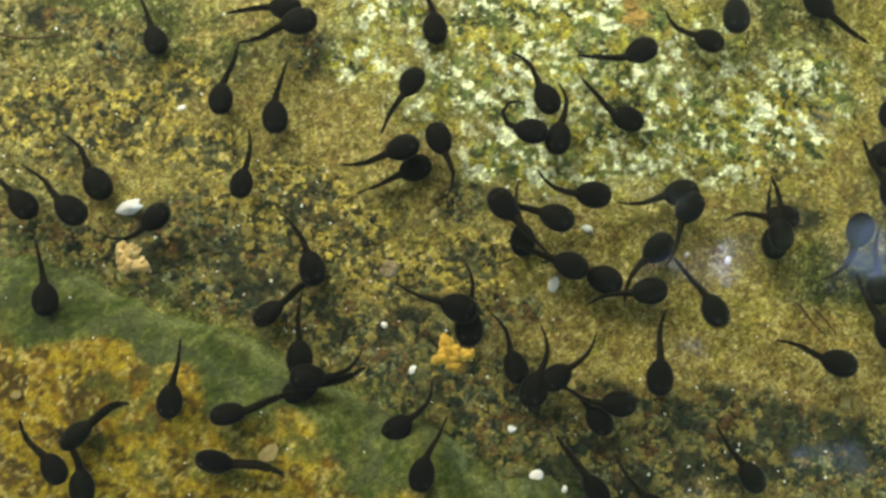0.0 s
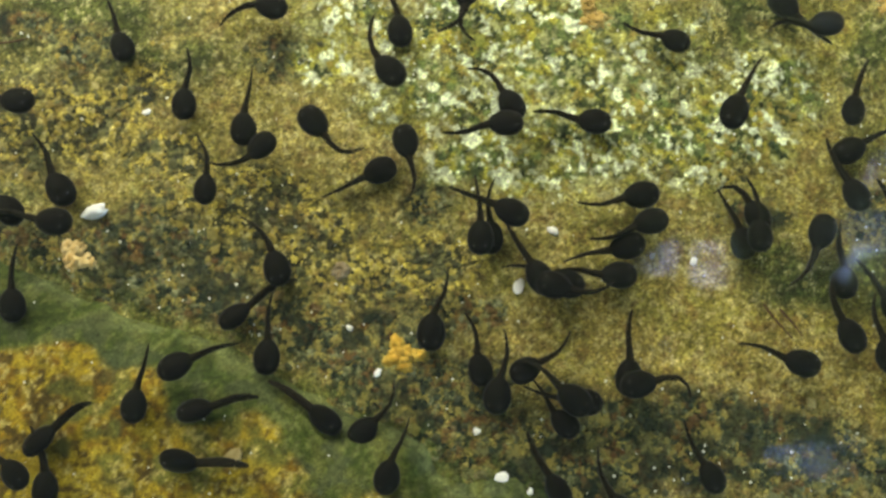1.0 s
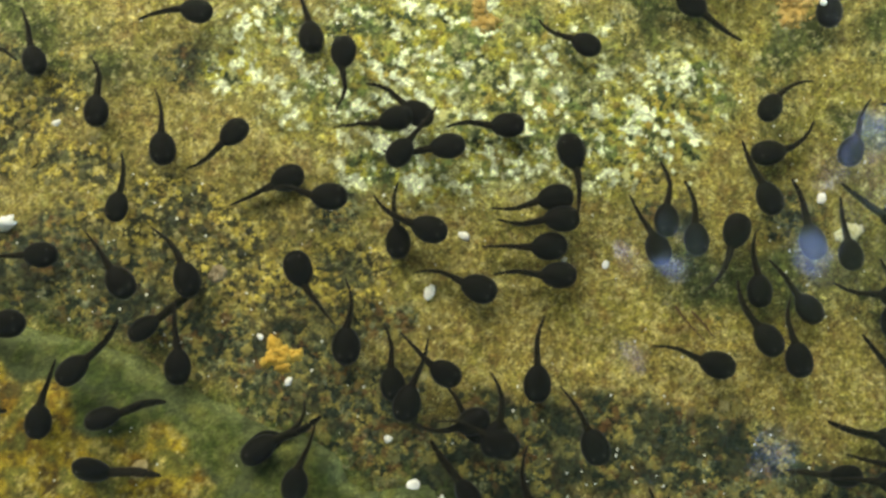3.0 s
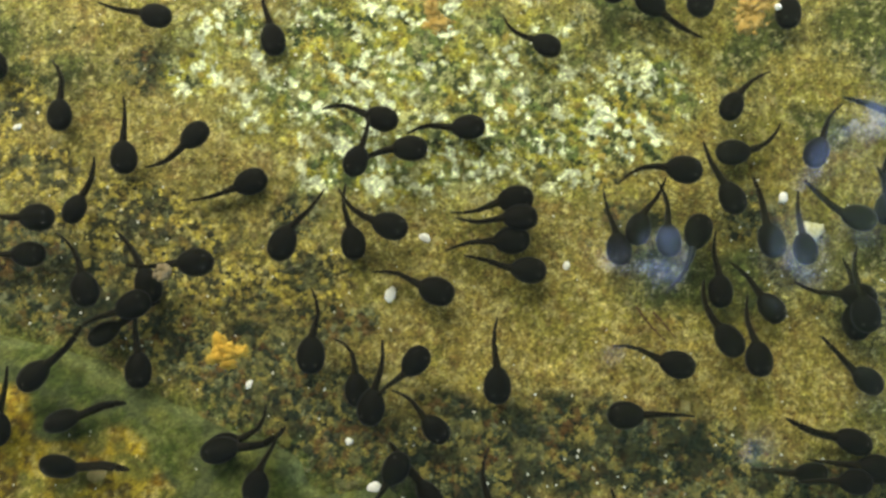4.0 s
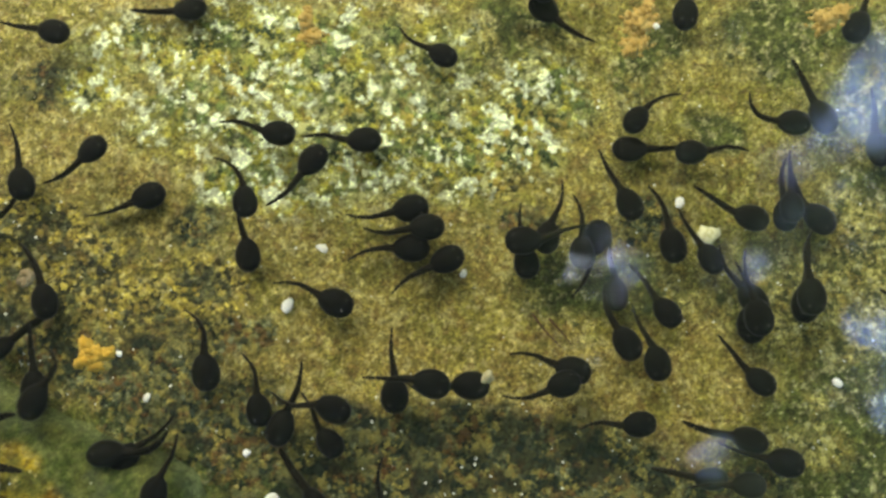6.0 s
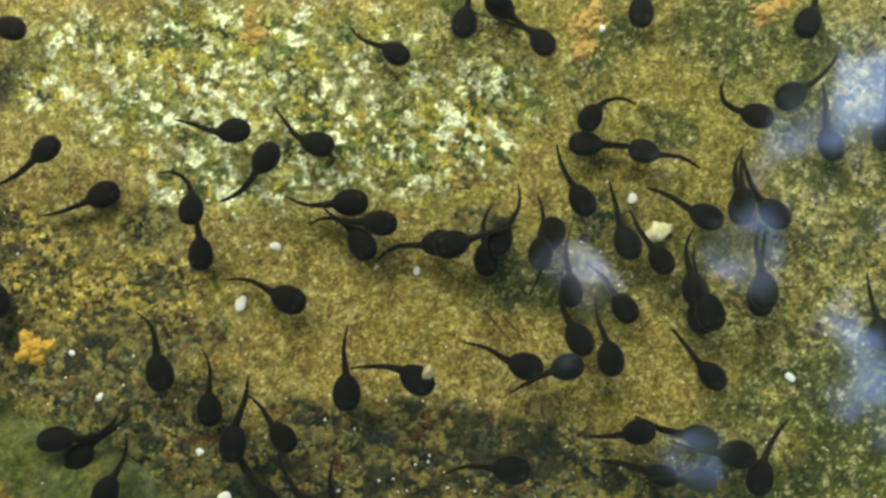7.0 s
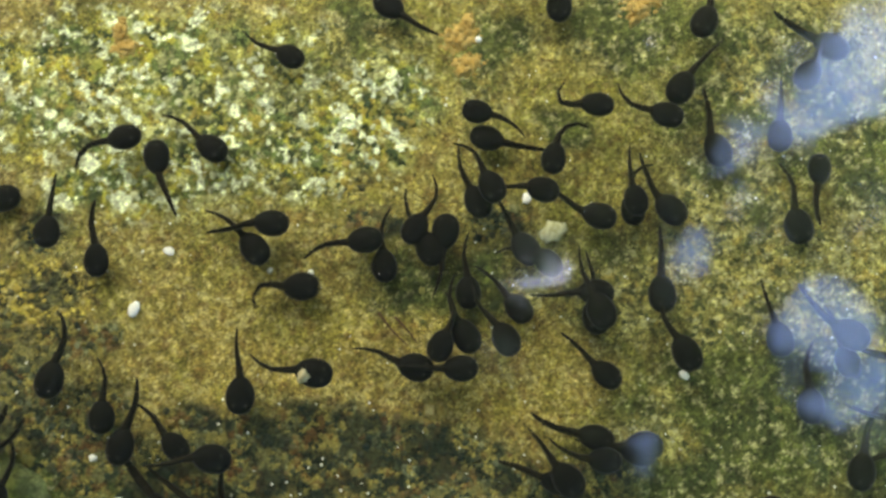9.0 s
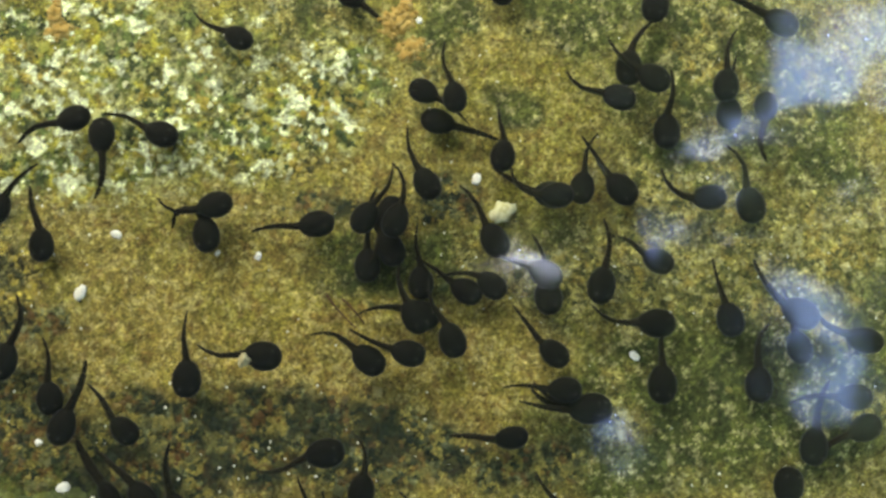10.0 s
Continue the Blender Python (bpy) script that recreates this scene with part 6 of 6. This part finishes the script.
        [(4.5, 0.2314, 0.0613, 0.0069, -89, 0), (5, 0.2327, 0.0574, 0.0069, -84, -1), (5.5, 0.2331, 0.0570, 0.0069, -96, 5), (7, 0.2347, 0.0572, 0.0069, -90, -27), (8, 0.2363, 0.0582, 0.0069, -95, -15), (9, 0.2385, 0.0579, 0.0069, -90, -10), (9.5, 0.2380, 0.0578, 0.0069, -97, -5), (10, 0.2346, 0.0539, 0.0069, -104, 17)],
        [(4, 0.2138, 0.0498, 0.0045, -84, 0), (5, 0.2144, 0.0485, 0.0045, -84, 0), (7, 0.2130, 0.0513, 0.0045, -84, 0), (8, 0.2137, 0.0512, 0.0045, -79, 0), (9, 0.2140, 0.0509, 0.0045, -84, 0), (10, 0.2151, 0.0510, 0.0045, -84, 0)],
        [(4, 0.2142, 0.0590, 0.0073, -11, 0), (5, 0.2129, 0.0587, 0.0073, -16, 0), (5.5, 0.2154, 0.0587, 0.0073, -32, 0), (7, 0.2108, 0.0612, 0.0073, -79, -32), (8, 0.2127, 0.0605, 0.0073, -79, 18), (9, 0.2142, 0.0594, 0.0073, -8, 18), (10, 0.2143, 0.0591, 0.0073, -33, 18)],
        [(0, 0.1250, 0.0810, 0.0100, -87, 10), (8.5, 0.1560, 0.0720, 0.0100, -100, 10), (9, 0.1561, 0.0424, 0.0100, -115, 10), (9.5, 0.1475, 0.0127, 0.0100, -75, 25), (10, 0.1445, -0.0146, 0.0100, -100, 0)],
        [(4, 0.2154, 0.0285, 0.0069, -36, -29), (4.5, 0.2149, 0.0281, 0.0069, -40, -23), (5.5, 0.2151, 0.0289, 0.0069, -40, -30), (7, 0.2148, 0.0294, 0.0069, -45, -20), (8, 0.2158, 0.0289, 0.0069, -48, 0), (9, 0.2158, 0.0294, 0.0069, -43, -11), (10, 0.2155, 0.0302, 0.0069, -43, -22)],
        [(8, 0.2909, 0.0173, 0.0045, -91, 0), (9, 0.2897, 0.0149, 0.0045, -94, -11), (9.5, 0.2889, 0.0163, 0.0045, -91, -23), (10, 0.2889, 0.0154, 0.0045, -96, -11)],
        [(9, 0.3051, -0.0092, 0.0053, -105, -12), (9.5, 0.3049, -0.0084, 0.0053, -105, -37), (10, 0.3059, -0.0074, 0.0053, -104, -8)],
        [(0, 0.2039, -0.0276, 0.0121, 151, 0), (8, 0.2563, -0.0358, 0.0121, 55, 0), (9.5, 0.2785, -0.0157, 0.0121, 16, 0), (10, 0.2930, -0.0202, 0.0121, 79, 0)],
        [(0, 0.2150, 0.0525, 0.0100, -84, 0), (9.5, 0.2150, 0.0525, 0.0100, -70, 0), (10, 0.2530, 0.0390, 0.0085, -6, 22)],
        [(0, 0.2335, 0.0590, 0.0115, -90, 0), (8, 0.2355, 0.0595, 0.0115, -90, 0), (9, 0.2452, 0.0358, 0.0085, -66, 0), (9.5, 0.2530, 0.0161, 0.0069, -75, -11), (10, 0.2536, 0.0172, 0.0069, -97, 0)],
        [(0, 0.2300, 0.0930, 0.0100, -94, 0), (9.3, 0.2310, 0.0930, 0.0100, -80, -10), (9.5, 0.2338, 0.0838, 0.0100, -50, -20), (9.8, 0.2467, 0.0709, 0.0090, -40, -30), (10, 0.2556, 0.0616, 0.0083, -28, -40)],
        [(8.5, 0.3052, 0.0291, 0.0061, -71, -7), (9, 0.3041, 0.0301, 0.0061, -74, -8), (9.5, 0.3028, 0.0309, 0.0061, -76, -4), (10, 0.3043, 0.0278, 0.0061, -78, 1)],
        [(9, 0.3262, 0.0291, 0.0069, -18, 0), (9.5, 0.3238, 0.0288, 0.0069, -21, -70), (10, 0.3276, 0.0292, 0.0069, -23, -45)],
        [(9, 0.3258, -0.0013, 0.0045, 17, 0), (10, 0.3250, -0.0021, 0.0045, 21, 16)],
        [(0, 0.2500, -0.0500, 0.0073, -105, 0), (5.7, 0.2400, -0.0400, 0.0073, -105, 0), (7, 0.2292, -0.0072, 0.0073, -107, -22), (7.5, 0.2266, -0.0060, 0.0073, -84, -22), (8, 0.2269, 0.0016, 0.0073, -12, -22), (9, 0.2253, 0.0014, 0.0073, -12, -22), (10, 0.2282, 0.0105, 0.0073, -13, -22)],
        [(0, 0.1530, 0.1944, 0.0131, -53, 0), (5.7, 0.1648, 0.1867, 0.0131, -54, 0), (6.8, 0.1380, 0.1738, 0.0131, -43, 0), (7, 0.1583, 0.1563, 0.0131, -54, 46), (7.5, 0.1835, 0.1257, 0.0131, -88, -81), (8, 0.2027, 0.0933, 0.0131, -18, -49), (8.5, 0.1959, 0.0987, 0.0131, -193, -49), (9, 0.1962, 0.0979, 0.0131, -18, 22), (9.5, 0.2154, 0.0880, 0.0131, -8, -83), (10, 0.2197, 0.0871, 0.0131, -3, -83)],
        [(0, 0.1311, 0.1982, 0.0139, -92, 0), (5.5, 0.1306, 0.1827, 0.0139, -92, 0), (7, 0.1290, 0.1648, 0.0139, -102, 56), (7.5, 0.1369, 0.1332, 0.0139, -97, 114), (8, 0.1466, 0.1075, 0.0139, -28, -150), (8.5, 0.1673, 0.1036, 0.0139, -23, 42), (9, 0.1775, 0.0997, 0.0139, -64, 42), (10, 0.1608, 0.0807, 0.0139, -112, 42)],
        [(0, 0.1539, 0.1998, 0.0115, -47, 0), (7, 0.1400, 0.1791, 0.0115, -33, 0), (8, 0.1578, 0.1721, 0.0115, -23, 0), (8.5, 0.1865, 0.1505, 0.0115, -8, -108), (9, 0.2189, 0.1298, 0.0115, -8, -88), (9.5, 0.2478, 0.1080, 0.0115, -11, -67), (10, 0.2753, 0.0835, 0.0115, 2, -108)],
        [(0, 0.1978, 0.2095, 0.0123, -43, 0), (8, 0.2081, 0.1974, 0.0123, -45, 0), (9, 0.2014, 0.1809, 0.0123, -45, 0), (9.5, 0.2365, 0.1533, 0.0123, -13, -19), (10, 0.2588, 0.1296, 0.0123, -35, 17)],
        [(0, 0.1982, 0.2055, 0.0111, -98, 0), (8, 0.1859, 0.1896, 0.0111, -98, 0), (9, 0.1851, 0.1799, 0.0111, -98, 0), (9.5, 0.1891, 0.1522, 0.0111, -103, -15), (10, 0.1847, 0.1266, 0.0111, -85, 24)],
        [(0, 0.0058, 0.0513, 0.0119, -19, 0), (0.2, 0.0147, 0.0482, 0.0119, -24, -42), (0.4, 0.0279, 0.0433, 0.0119, -34, -31), (0.5, 0.0335, 0.0398, 0.0119, -39, 31), (0.6, 0.0391, 0.0329, 0.0119, -44, 31), (0.8, 0.0497, 0.0287, 0.0119, -44, 2), (1, 0.0609, 0.0199, 0.0119, -39, 19), (1.2, 0.0680, 0.0170, 0.0119, -19, 11), (2.7, 0.0680, 0.0170, 0.0119, -19, 11), (3.8, 0.0500, -0.0400, 0.0119, -90, 0), (6, -0.0900, -0.0300, 0.0119, -180, 0), (7, -0.1000, 0.0000, 0.0119, -340, 0), (8, 0.0053, 0.0080, 0.0119, -352, 8), (9, 0.0732, 0.0061, 0.0119, -370, 5), (9.5, 0.1035, 0.0024, 0.0119, -360, 5), (10, 0.1323, -0.0008, 0.0119, -355, -8)],
        [(0, 0.0468, 0.0679, 0.0105, -19, 0), (0.5, 0.0483, 0.0679, 0.0105, -19, 0), (1, 0.0485, 0.0644, 0.0105, -60, 0), (1.2, 0.0532, 0.0488, 0.0105, -78, 11), (1.4, 0.0603, 0.0371, 0.0105, -75, -2), (1.5, 0.0613, 0.0297, 0.0105, -85, -28), (1.6, 0.0622, 0.0234, 0.0105, -95, -11), (1.8, 0.0619, 0.0195, 0.0105, -110, 13), (2.7, 0.0619, 0.0195, 0.0105, -110, 13), (3.8, 0.0800, -0.0420, 0.0105, -90, 0)],
    ]
    rng = random.Random(3)
    school = [first] + [copy_thing(first, Matrix()) for _ in tracks[1:]]
    for k, (tad, rows) in enumerate(zip(school, tracks)):
        s = rng.uniform(0.81, 0.97)
        tad.scale = (s, s, s)
        far_off = max(math.dist(rows[0][1:3], r[1:3]) for r in rows)
        if far_off > 0.06:
            tad["label"] = "black tadpole swimming over the bed with a curling tail"
        elif rows[0][3] > 0.012:
            tad["label"] = "plump black tadpole resting on the algae-covered rock"
        else:
            tad["label"] = "plump black tadpole resting on the silt, tail trailing"
        swim(tad, rows, 100 + k, LEANING.get(k, rng.uniform(-12, 12)))


motions()
